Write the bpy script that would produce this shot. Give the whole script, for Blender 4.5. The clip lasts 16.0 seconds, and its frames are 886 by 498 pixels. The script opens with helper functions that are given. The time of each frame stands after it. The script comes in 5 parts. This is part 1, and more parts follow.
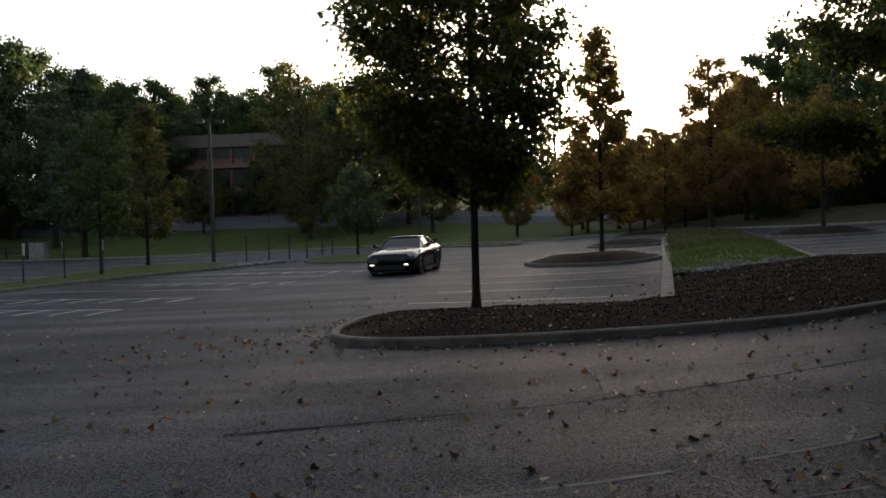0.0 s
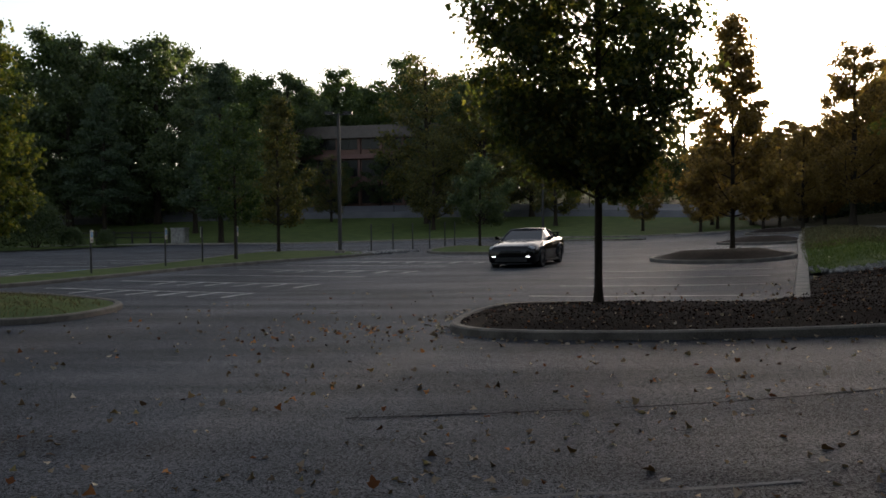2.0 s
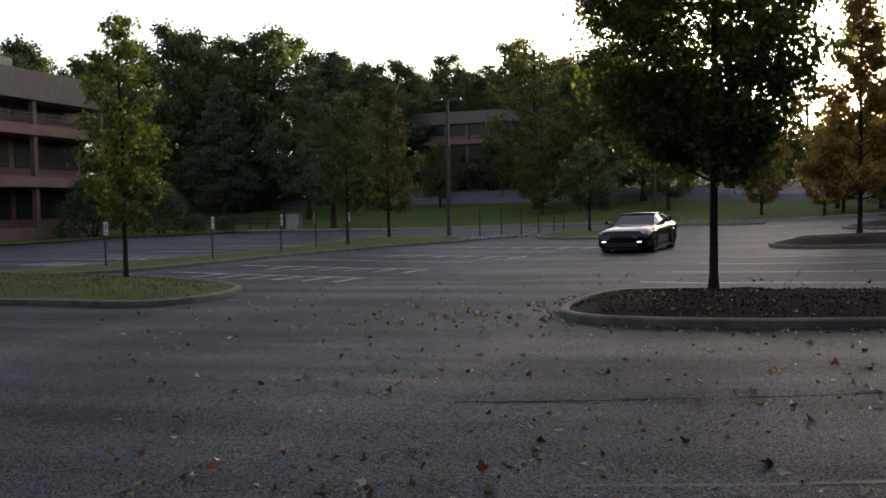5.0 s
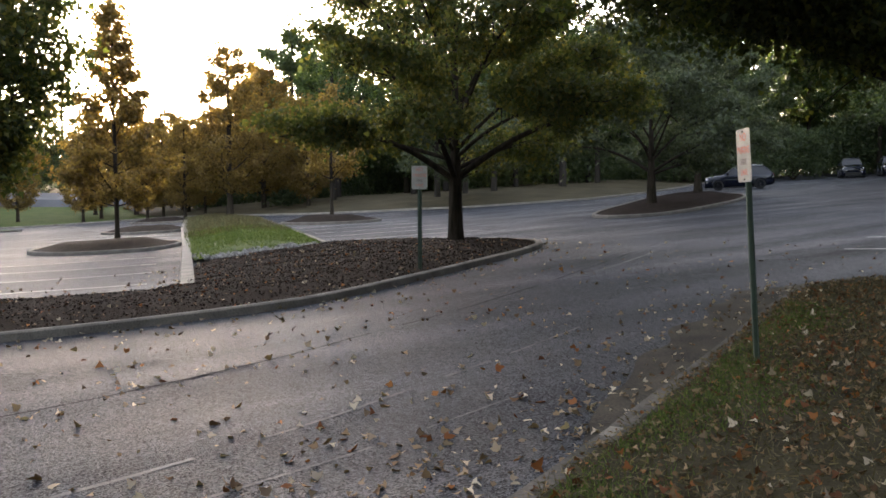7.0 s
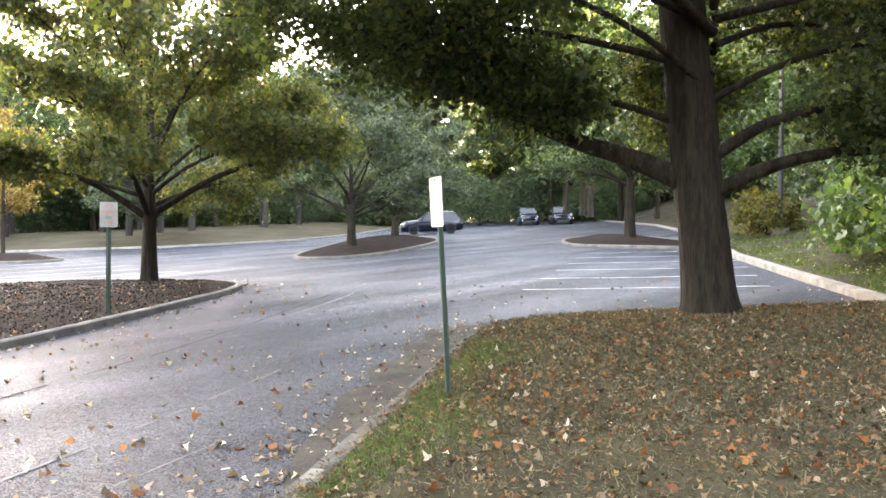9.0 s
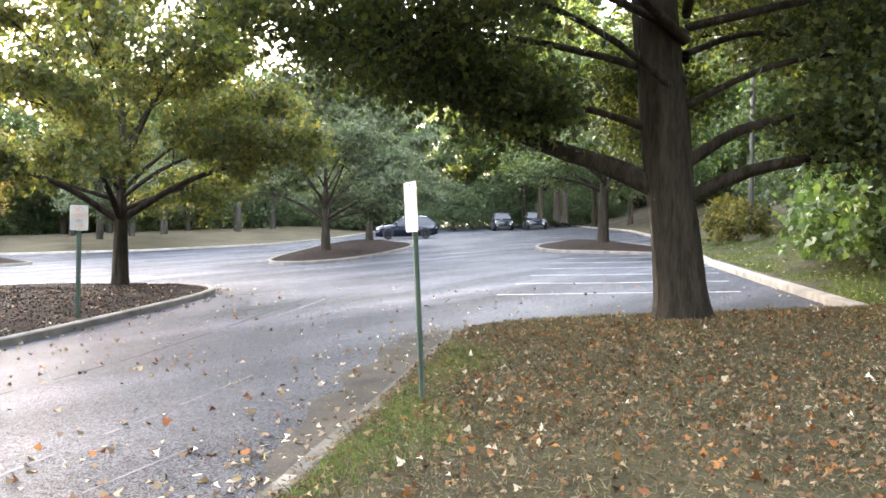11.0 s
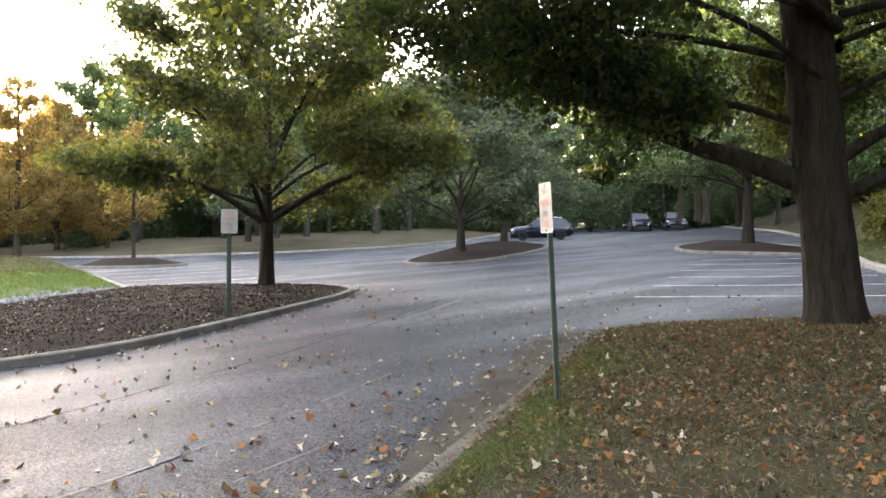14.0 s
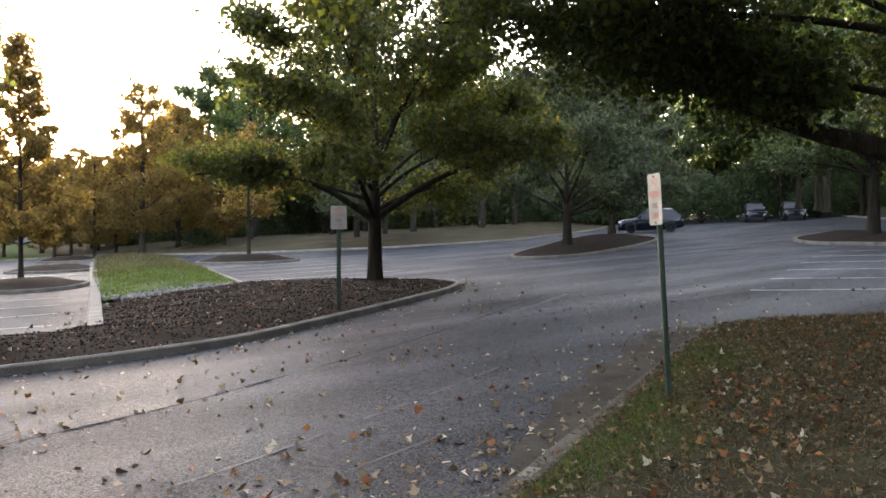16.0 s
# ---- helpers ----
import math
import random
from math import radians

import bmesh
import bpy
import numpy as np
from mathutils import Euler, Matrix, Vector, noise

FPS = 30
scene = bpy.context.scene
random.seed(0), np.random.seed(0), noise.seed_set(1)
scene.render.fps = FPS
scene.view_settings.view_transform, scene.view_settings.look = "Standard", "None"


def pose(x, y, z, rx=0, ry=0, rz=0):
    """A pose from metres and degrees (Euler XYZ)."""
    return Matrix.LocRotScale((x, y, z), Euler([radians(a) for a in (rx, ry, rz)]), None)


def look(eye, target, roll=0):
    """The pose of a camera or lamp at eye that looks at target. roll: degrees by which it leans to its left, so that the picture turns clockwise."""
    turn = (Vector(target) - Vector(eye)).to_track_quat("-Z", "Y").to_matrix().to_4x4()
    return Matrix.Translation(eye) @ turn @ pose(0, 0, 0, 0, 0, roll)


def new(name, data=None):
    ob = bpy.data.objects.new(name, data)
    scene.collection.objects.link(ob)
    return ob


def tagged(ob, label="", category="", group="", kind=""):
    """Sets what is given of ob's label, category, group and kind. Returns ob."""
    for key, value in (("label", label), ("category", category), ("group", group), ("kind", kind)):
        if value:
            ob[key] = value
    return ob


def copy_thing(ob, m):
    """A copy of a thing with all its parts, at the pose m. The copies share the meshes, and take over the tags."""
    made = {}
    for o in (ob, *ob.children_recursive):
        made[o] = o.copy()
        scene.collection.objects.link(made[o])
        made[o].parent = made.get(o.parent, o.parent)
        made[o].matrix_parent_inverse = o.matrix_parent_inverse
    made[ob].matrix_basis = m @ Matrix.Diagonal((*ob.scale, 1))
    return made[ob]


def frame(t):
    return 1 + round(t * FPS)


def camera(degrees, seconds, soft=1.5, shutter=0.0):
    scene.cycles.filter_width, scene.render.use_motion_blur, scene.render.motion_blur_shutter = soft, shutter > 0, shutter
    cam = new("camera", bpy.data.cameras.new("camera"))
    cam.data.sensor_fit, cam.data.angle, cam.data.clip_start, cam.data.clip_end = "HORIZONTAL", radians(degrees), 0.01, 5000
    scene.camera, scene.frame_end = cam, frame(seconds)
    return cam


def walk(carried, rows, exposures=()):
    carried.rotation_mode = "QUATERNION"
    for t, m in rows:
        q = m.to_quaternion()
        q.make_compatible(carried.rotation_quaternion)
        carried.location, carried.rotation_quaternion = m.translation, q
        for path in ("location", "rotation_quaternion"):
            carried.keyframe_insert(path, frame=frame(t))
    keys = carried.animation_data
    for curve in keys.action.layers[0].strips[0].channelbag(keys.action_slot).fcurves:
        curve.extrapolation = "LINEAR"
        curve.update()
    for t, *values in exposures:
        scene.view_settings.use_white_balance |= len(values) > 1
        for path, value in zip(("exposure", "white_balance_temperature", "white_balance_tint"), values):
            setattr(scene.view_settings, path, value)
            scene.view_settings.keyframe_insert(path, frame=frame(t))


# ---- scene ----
from mathutils.geometry import delaunay_2d_cdt

# ---- camera: standing still and panning (seconds, heading, tilt, lean in degrees) ----
EYE = Vector((0.0, 0.0, 1.85))
TURNS = [(0.0, 0.04, -1.83, -1.46), (0.5, -1.65, -2.18, -1.03), (1.0, -3.79, -2.23, -0.73), (1.5, -6.10, -2.21, -0.65),
         (2.0, -8.22, -2.25, -0.45), (2.5, -10.55, -2.47, -0.21), (3.0, -13.14, -2.66, -0.31), (3.2, -13.90, -2.66, -0.36),
         (4.2, -17.6, -3.0, -0.7), (5.3, -12.35, -3.44, -1.06), (5.5, -7.15, -3.51, -1.05), (6.0, 7.64, -3.54, -1.05),
         (6.5, 21.07, -3.46, -0.76), (7.0, 31.78, -3.27, -0.41), (7.5, 39.60, -2.74, -0.33), (8.0, 44.77, -1.75, 0.04),
         (8.5, 48.77, -0.85, 0.30), (9.0, 51.82, -0.44, 0.48), (9.2, 52.6, -0.38, 0.5), (10.2, 54.0, -0.15, 0.65),
         (11.5, 52.95, -0.12, 0.75), (12.0, 51.83, -0.24, 0.72), (12.5, 49.00, -0.22, 0.71), (13.0, 46.22, -0.24, 0.74),
         (13.5, 44.79, -0.12, 0.73), (14.0, 44.43, -0.10, 0.59), (14.5, 43.57, -0.12, 0.55), (15.0, 41.39, -0.30, 0.45),
         (15.5, 38.97, -0.54, 0.11), (16.0, 37.26, -0.54, 0.0)]


def heading(az, el):
    a, e = radians(az), radians(el)
    return Vector((math.sin(a) * math.cos(e), math.cos(a) * math.cos(e), math.sin(e)))


cam = camera(55.34, 16.0, soft=1.6)
walk(cam, [(t, look(EYE, EYE + heading(a, e), r)) for t, a, e, r in TURNS],
     exposures=[(t, e, k, g) for t, e, k, g in (
         (0, 1.47, 6300, 15), (0.5, 1.2, 6300, 15), (1.2, 1.32, 6300, 15), (2.0, 1.48, 6300, 15), (3.2, 1.52, 6300, 15), (5.5, 1.97, 6350, 17), (6.0, 1.87, 6400, 17), (6.5, 2.55, 6450, 18), (7.0, 3.5, 6550, 18), (7.5, 4.25, 6600, 18), (8.0, 4.82, 6600, 18),
         (9.0, 5.6, 6550, 18), (11.5, 5.8, 6550, 18), (12.5, 5.62, 6550, 18), (13.5, 4.9, 6550, 17), (14.5, 4.85, 6550, 17), (15.5, 4.35, 6500, 17), (16.0, 3.95, 6450, 18))])

# ---- light: a low sun behind the trees and a hazy bright sky ----
SUN_AZ, SUN_EL = 14.7, 5.4
world = bpy.data.worlds.new("sky")
scene.world = world
world.use_nodes = True
wn = world.node_tree
sky = wn.nodes.new("ShaderNodeTexSky")
sky.sky_type, sky.sun_disc = "NISHITA", False
sky.sun_elevation, sky.sun_rotation = radians(SUN_EL), radians(SUN_AZ)
sky.air_density, sky.dust_density, sky.ozone_density = 1.0, 2.0, 1.2
haze = wn.nodes.new("ShaderNodeHueSaturation")
haze.inputs["Saturation"].default_value = 0.55
wn.links.new(sky.outputs[0], haze.inputs["Color"])
wn.links.new(haze.outputs[0], wn.nodes["Background"].inputs[0])
wn.nodes["Background"].inputs[1].default_value = 0.15
sun = new("sun", bpy.data.lights.new("sun", "SUN"))
sun.data.energy, sun.data.angle, sun.data.color = 3.0, radians(0.6), (1.0, 0.8, 0.58)
sun.matrix_world = look(heading(SUN_AZ, SUN_EL) * 50, (0, 0, 0))

# ---- materials ----


def material(name, base, rough=0.8, metal=0.0, var=None, scale=3.0, fine=60.0, bump=0.0, spec=0.5, coat=0.0, upright=1.0, relief=0.01):
    m = bpy.data.materials.new(name)
    m.use_nodes = True
    nt = m.node_tree
    b = nt.nodes["Principled BSDF"]
    b.inputs["Roughness"].default_value, b.inputs["Metallic"].default_value = rough, metal
    b.inputs["Specular IOR Level"].default_value = spec
    b.inputs["Coat Weight"].default_value = coat
    if var is None:
        b.inputs["Base Color"].default_value = (*base, 1)
        return m
    pos = nt.nodes.new("ShaderNodeNewGeometry")
    n1, n2 = nt.nodes.new("ShaderNodeTexNoise"), nt.nodes.new("ShaderNodeTexNoise")
    n1.inputs["Scale"].default_value, n1.inputs["Detail"].default_value = scale, 6
    n2.inputs["Scale"].default_value, n2.inputs["Detail"].default_value = fine, 3
    long = nt.nodes.new("ShaderNodeMapping")
    long.inputs["Scale"].default_value = (1, 1, upright)
    nt.links.new(pos.outputs["Position"], long.inputs["Vector"])
    nt.links.new(long.outputs[0], n1.inputs["Vector"])
    nt.links.new(long.outputs[0], n2.inputs["Vector"])
    mixn = nt.nodes.new("ShaderNodeMix")
    mixn.inputs[0].default_value = 0.45
    nt.links.new(n1.outputs[0], mixn.inputs[2])
    nt.links.new(n2.outputs[0], mixn.inputs[3])
    ramp = nt.nodes.new("ShaderNodeValToRGB")
    ramp.color_ramp.elements[0].position, ramp.color_ramp.elements[1].position = 0.35, 0.65
    ramp.color_ramp.elements[0].color, ramp.color_ramp.elements[1].color = (*base, 1), (*var, 1)
    nt.links.new(mixn.outputs[0], ramp.inputs[0])
    nt.links.new(ramp.outputs[0], b.inputs["Base Color"])
    if bump:
        bn = nt.nodes.new("ShaderNodeBump")
        bn.inputs["Strength"].default_value, bn.inputs["Distance"].default_value = min(1.0, bump), relief
        nt.links.new(n2.outputs[0], bn.inputs["Height"])
        nt.links.new(bn.outputs[0], b.inputs["Normal"])
    return m


def leaf_material(name, a, b, c, through_light=0.45):
    """Thin leaves: three hues, varied leaf by leaf, that let light through."""
    m = bpy.data.materials.new(name)
    m.use_nodes = True
    nt = m.node_tree
    p = nt.nodes["Principled BSDF"]
    p.inputs["Roughness"].default_value = 0.55
    p.inputs["Specular IOR Level"].default_value = 0.35
    g = nt.nodes.new("ShaderNodeNewGeometry")
    ramp = nt.nodes.new("ShaderNodeValToRGB")
    ramp.color_ramp.elements[0].color, ramp.color_ramp.elements[1].color = (*a, 1), (*c, 1)
    mid = ramp.color_ramp.elements.new(0.6)
    mid.color = (*b, 1)
    nt.links.new(g.outputs["Random Per Island"], ramp.inputs[0])
    nt.links.new(ramp.outputs[0], p.inputs["Base Color"])
    tr = nt.nodes.new("ShaderNodeBsdfTranslucent")
    bright = nt.nodes.new("ShaderNodeMix")
    bright.data_type, bright.blend_type = "RGBA", "MULTIPLY"
    bright.inputs[0].default_value = 1.0
    bright.inputs[7].default_value = (1.5, 1.5, 0.7, 1)
    nt.links.new(ramp.outputs[0], bright.inputs[6])
    nt.links.new(bright.outputs[2], tr.inputs[0])
    mix = nt.nodes.new("ShaderNodeMixShader")
    mix.inputs[0].default_value = through_light
    nt.links.new(p.outputs[0], mix.inputs[1])
    nt.links.new(tr.outputs[0], mix.inputs[2])
    nt.links.new(mix.outputs[0], nt.nodes["Material Output"].inputs[0])
    return m


def asphalt_material(name, dark, light, rough):
    """Worn asphalt: stone grain, broad wear lanes, patches and long cracks."""
    m = material(name, dark, rough, var=light, scale=0.35, fine=70.0, bump=0.8, spec=0.26, relief=0.02)
    nt = m.node_tree
    b = nt.nodes["Principled BSDF"]
    pos = next(n for n in nt.nodes if n.bl_idname == "ShaderNodeNewGeometry")
    ramp = next(n for n in nt.nodes if n.bl_idname == "ShaderNodeValToRGB")
    stretch = nt.nodes.new("ShaderNodeMapping")
    stretch.inputs["Rotation"].default_value = (0, 0, radians(-25))
    stretch.inputs["Scale"].default_value = (0.06, 0.5, 0.5)
    nt.links.new(pos.outputs["Position"], stretch.inputs["Vector"])
    lanes = nt.nodes.new("ShaderNodeTexNoise")
    lanes.inputs["Scale"].default_value, lanes.inputs["Detail"].default_value = 1.6, 5
    nt.links.new(stretch.outputs[0], lanes.inputs["Vector"])
    wobble = nt.nodes.new("ShaderNodeTexNoise")
    wobble.inputs["Scale"].default_value, wobble.inputs["Detail"].default_value = 1.2, 4
    nt.links.new(pos.outputs["Position"], wobble.inputs["Vector"])
    bent = nt.nodes.new("ShaderNodeMix")
    bent.data_type = "VECTOR"
    bent.inputs[0].default_value = 0.35
    nt.links.new(pos.outputs["Position"], bent.inputs[4])
    nt.links.new(wobble.outputs[1], bent.inputs[5])
    cells = nt.nodes.new("ShaderNodeTexVoronoi")
    cells.feature = "DISTANCE_TO_EDGE"
    cells.inputs["Scale"].default_value = 0.28
    nt.links.new(bent.outputs[1], cells.inputs["Vector"])
    crack = nt.nodes.new("ShaderNodeMapRange")
    crack.inputs[1].default_value, crack.inputs[2].default_value = 0.0, 0.006
    stones = nt.nodes.new("ShaderNodeTexVoronoi")
    stones.inputs["Scale"].default_value = 75.0
    nt.links.new(pos.outputs["Position"], stones.inputs["Vector"])
    speck = nt.nodes.new("ShaderNodeMapRange")
    speck.inputs[1].default_value, speck.inputs[2].default_value = 0.1, 0.9
    speck.inputs[3].default_value, speck.inputs[4].default_value = 0.12, 3.8
    nt.links.new(stones.outputs["Color"], speck.inputs[0])
    shine = nt.nodes.new("ShaderNodeMapRange")
    shine.inputs[1].default_value, shine.inputs[2].default_value = 0.25, 0.95
    shine.inputs[3].default_value, shine.inputs[4].default_value = 0.05, 0.47
    nt.links.new(stones.outputs["Color"], shine.inputs[0])
    nt.links.new(shine.outputs[0], b.inputs["Specular IOR Level"])
    crack.inputs[3].default_value, crack.inputs[4].default_value = 0.55, 1.0
    nt.links.new(cells.outputs["Distance"], crack.inputs[0])
    lane = nt.nodes.new("ShaderNodeMapRange")
    lane.inputs[1].default_value, lane.inputs[2].default_value = 0.35, 0.65
    lane.inputs[3].default_value, lane.inputs[4].default_value = 0.7, 1.25
    nt.links.new(lanes.outputs[0], lane.inputs[0])
    both = nt.nodes.new("ShaderNodeMath")
    both.operation = "MULTIPLY"
    nt.links.new(crack.outputs[0], both.inputs[0])
    nt.links.new(lane.outputs[0], both.inputs[1])
    grain = nt.nodes.new("ShaderNodeMath")
    grain.operation = "MULTIPLY"
    nt.links.new(both.outputs[0], grain.inputs[0])
    nt.links.new(speck.outputs[0], grain.inputs[1])
    tint = nt.nodes.new("ShaderNodeMix")
    tint.data_type, tint.blend_type = "RGBA", "MULTIPLY"
    tint.inputs[0].default_value = 1.0
    nt.links.new(ramp.outputs[0], tint.inputs[6])
    nt.links.new(grain.outputs[0], tint.inputs[7])
    nt.links.new(tint.outputs[2], b.inputs["Base Color"])
    gloss = nt.nodes.new("ShaderNodeMapRange")
    gloss.inputs[1].default_value, gloss.inputs[2].default_value = 0.3, 0.7
    gloss.inputs[3].default_value, gloss.inputs[4].default_value = rough + 0.1, rough - 0.12
    nt.links.new(lanes.outputs[0], gloss.inputs[0])
    nt.links.new(gloss.outputs[0], b.inputs["Roughness"])
    return m


M = {
    # asphalt lightened in colour to stand for the sky's grazing sheen
    "sheen_asphalt": material("sheen_asphalt", (0.05, 0.05, 0.054), 0.7, var=(0.1, 0.1, 0.105), scale=0.5, fine=30, bump=0.4),
    "asphalt": asphalt_material("asphalt", (0.0052, 0.0056, 0.0074), (0.025, 0.027, 0.032), 0.68),
    "grass": material("grass", (0.035, 0.06, 0.015), 0.95, var=(0.09, 0.11, 0.03), scale=0.8, fine=35, bump=0.9, spec=0.1),
    "dry_grass": material("dry_grass", (0.022, 0.018, 0.01), 0.95, var=(0.066, 0.056, 0.03), scale=1.2, fine=40, bump=0.9, spec=0.1),
    "tan_grass": material("tan_grass", (0.036, 0.031, 0.018), 0.95, var=(0.09, 0.074, 0.043), scale=0.5, fine=20, bump=0.5, spec=0.1),
    "mulch": material("mulch", (0.009, 0.006, 0.0045), 0.97, var=(0.024, 0.0155, 0.0115), scale=5, fine=60, bump=1.0, spec=0.06),
    "concrete": material("concrete", (0.12, 0.106, 0.088), 0.9, var=(0.28, 0.25, 0.21), scale=2.5, fine=50, bump=0.4, spec=0.3),
    "kerb_concrete": material("kerb_concrete", (0.075, 0.066, 0.056), 0.92, var=(0.2, 0.178, 0.15), scale=2.5, fine=50, bump=0.5, spec=0.25),
    "old_concrete": material("old_concrete", (0.042, 0.038, 0.032), 0.94, var=(0.125, 0.112, 0.095), scale=3.0, fine=40, bump=0.7, spec=0.2),
    "stone": material("stone", (0.13, 0.12, 0.115), 0.88, var=(0.32, 0.31, 0.29), scale=4, fine=40, bump=0.4),
    "line": material("line", (0.1, 0.1, 0.1), 0.7, var=(0.6, 0.6, 0.58), scale=2.5, fine=35, bump=0.4),
    "worn_line": material("worn_line", (0.016, 0.0165, 0.019), 0.8, var=(0.12, 0.12, 0.12), scale=2.2, fine=40, bump=0.6),
    "dirt": material("dirt", (0.018, 0.017, 0.0155), 0.95, var=(0.085, 0.072, 0.054), scale=1.6, fine=45, bump=0.8, spec=0.1),
    "tar": material("tar", (0.005, 0.005, 0.0055), 0.95, var=(0.014, 0.014, 0.015), scale=3, fine=25, spec=0.08),
    "blue_line": material("blue_line", (0.05, 0.13, 0.28), 0.7, var=(0.12, 0.24, 0.42), scale=5, fine=30),
    "bark": material("bark", (0.017, 0.0135, 0.01), 0.95, var=(0.048, 0.038, 0.028), scale=7, fine=26, bump=1.0, spec=0.1, upright=0.16, relief=0.04),
    "bark_grey": material("bark_grey", (0.022, 0.019, 0.016), 0.95, var=(0.048, 0.042, 0.036), scale=5, fine=25, bump=1.0, spec=0.1, upright=0.2, relief=0.03),
    "dark_metal": material("dark_metal", (0.02, 0.018, 0.016), 0.6, metal=0.1, var=(0.04, 0.036, 0.032), scale=8, fine=50),
    "green_metal": material("green_metal", (0.03, 0.055, 0.04), 0.5, metal=0.4, var=(0.06, 0.085, 0.065), scale=8, fine=60),
    "sign_white": material("sign_white", (0.288, 0.269, 0.227), 0.5, var=(0.403, 0.380, 0.328), scale=6, fine=40),
    "sign_red": material("sign_red", (0.42, 0.09, 0.06), 0.5, var=(0.7, 0.2, 0.12), scale=9, fine=60),
    "sign_dark": material("sign_dark", (0.16, 0.12, 0.11), 0.5),
    "brick": material("brick", (0.1, 0.055, 0.045), 0.9, var=(0.15, 0.085, 0.068), scale=3, fine=30, bump=0.4),
    "band": material("band", (0.085, 0.07, 0.064), 0.85, var=(0.125, 0.105, 0.095), scale=2, fine=20),
    "pink_band": material("pink_band", (0.13, 0.07, 0.06), 0.85, var=(0.18, 0.1, 0.085), scale=2, fine=20),
    "window": material("window", (0.012, 0.013, 0.014), 0.3, spec=0.25),
    "black_paint": material("black_paint", (0.004, 0.004, 0.005), 0.16, coat=0.15, spec=0.22),
    "navy_paint": material("navy_paint", (0.004, 0.006, 0.014), 0.12, coat=0.35, spec=0.3),
    "glass": material("glass", (0.006, 0.007, 0.008), 0.05, spec=0.5),
    "tyre": material("tyre", (0.012, 0.012, 0.012), 0.85, var=(0.025, 0.025, 0.025), scale=20, fine=90),
    "rim": material("rim", (0.05, 0.05, 0.055), 0.3, metal=0.9),
    "chrome": material("chrome", (0.7, 0.7, 0.7), 0.15, metal=1.0),
    "red_lens": material("red_lens", (0.3, 0.01, 0.01), 0.15, coat=1.0),
    "plate": material("plate", (0.6, 0.62, 0.66), 0.4),
    "lamp_glass": material("lamp_glass", (0.75, 0.75, 0.78), 0.1, coat=1.0),
}
glow = bpy.data.materials.new("headlight")
glow.use_nodes = True
glow.node_tree.nodes["Principled BSDF"].inputs["Emission Color"].default_value = (1, 0.97, 0.9, 1)
glow.node_tree.nodes["Principled BSDF"].inputs["Emission Strength"].default_value = 1.5
M["headlight"] = glow
L = {
    "russet": leaf_material("leaf_russet", (0.04, 0.05, 0.018), (0.072, 0.085, 0.028), (0.15, 0.125, 0.036), 0.56),
    "olive": leaf_material("leaf_olive", (0.045, 0.052, 0.02), (0.085, 0.085, 0.03), (0.15, 0.12, 0.04), 0.5),
    "lime": leaf_material("leaf_lime", (0.045, 0.065, 0.015), (0.1, 0.12, 0.028), (0.19, 0.17, 0.035), 0.5),
    "green": leaf_material("leaf_green", (0.03, 0.052, 0.018), (0.05, 0.08, 0.026), (0.088, 0.112, 0.036)),
    "maple": leaf_material("leaf_maple", (0.034, 0.046, 0.016), (0.066, 0.082, 0.026), (0.15, 0.13, 0.034), 0.56),
    "bluish": leaf_material("leaf_bluish", (0.045, 0.058, 0.036), (0.068, 0.085, 0.052), (0.1, 0.118, 0.07), 0.4),
    "canopy": leaf_material("leaf_canopy", (0.026, 0.036, 0.012), (0.05, 0.066, 0.02), (0.12, 0.125, 0.03), 0.48),
    "yellow": leaf_material("leaf_yellow", (0.05, 0.06, 0.015), (0.12, 0.11, 0.03), (0.2, 0.14, 0.03), 0.5),
    "amber": leaf_material("leaf_amber", (0.1, 0.07, 0.028), (0.18, 0.118, 0.043), (0.24, 0.165, 0.06), 0.58),
    "dark": leaf_material("leaf_dark", (0.04, 0.06, 0.03), (0.06, 0.085, 0.04), (0.09, 0.115, 0.055), 0.42),
    "pine": leaf_material("leaf_pine", (0.034, 0.055, 0.034), (0.05, 0.078, 0.044), (0.07, 0.1, 0.055), 0.3),
    "vine": leaf_material("leaf_vine", (0.036, 0.064, 0.024), (0.065, 0.105, 0.036), (0.13, 0.17, 0.06), 0.4),
    "fallen": leaf_material("leaf_fallen", (0.09, 0.062, 0.042), (0.27, 0.205, 0.145), (0.5, 0.43, 0.34), 0.15),
    "fallen_red": leaf_material("leaf_fallen_red", (0.075, 0.032, 0.017), (0.19, 0.075, 0.032), (0.36, 0.16, 0.055), 0.15),
    "fallen_brown": leaf_material("leaf_fallen_brown", (0.055, 0.032, 0.018), (0.15, 0.093, 0.052), (0.3, 0.21, 0.125), 0.12),
    "blade": leaf_material("grass_blade", (0.045, 0.041, 0.022), (0.095, 0.08, 0.05), (0.18, 0.15, 0.1), 0.3),
    "blade_green": leaf_material("grass_blade_green", (0.045, 0.072, 0.02), (0.082, 0.118, 0.034), (0.15, 0.175, 0.06), 0.35),
    "chips": leaf_material("wood_chip", (0.008, 0.005, 0.0036), (0.017, 0.0105, 0.007), (0.038, 0.023, 0.015), 0.0),
}
for dull in ("chips", "blade", "blade_green", "fallen", "fallen_red", "fallen_brown"):
    L[dull].node_tree.nodes["Principled BSDF"].inputs["Specular IOR Level"].default_value = 0.08
    L[dull].node_tree.nodes["Principled BSDF"].inputs["Roughness"].default_value = 0.9

# ---- terrain ----


def smooth(a, b, v):
    k = min(1.0, max(0.0, (v - a) / (b - a)))
    return k * k * (3 - 2 * k)


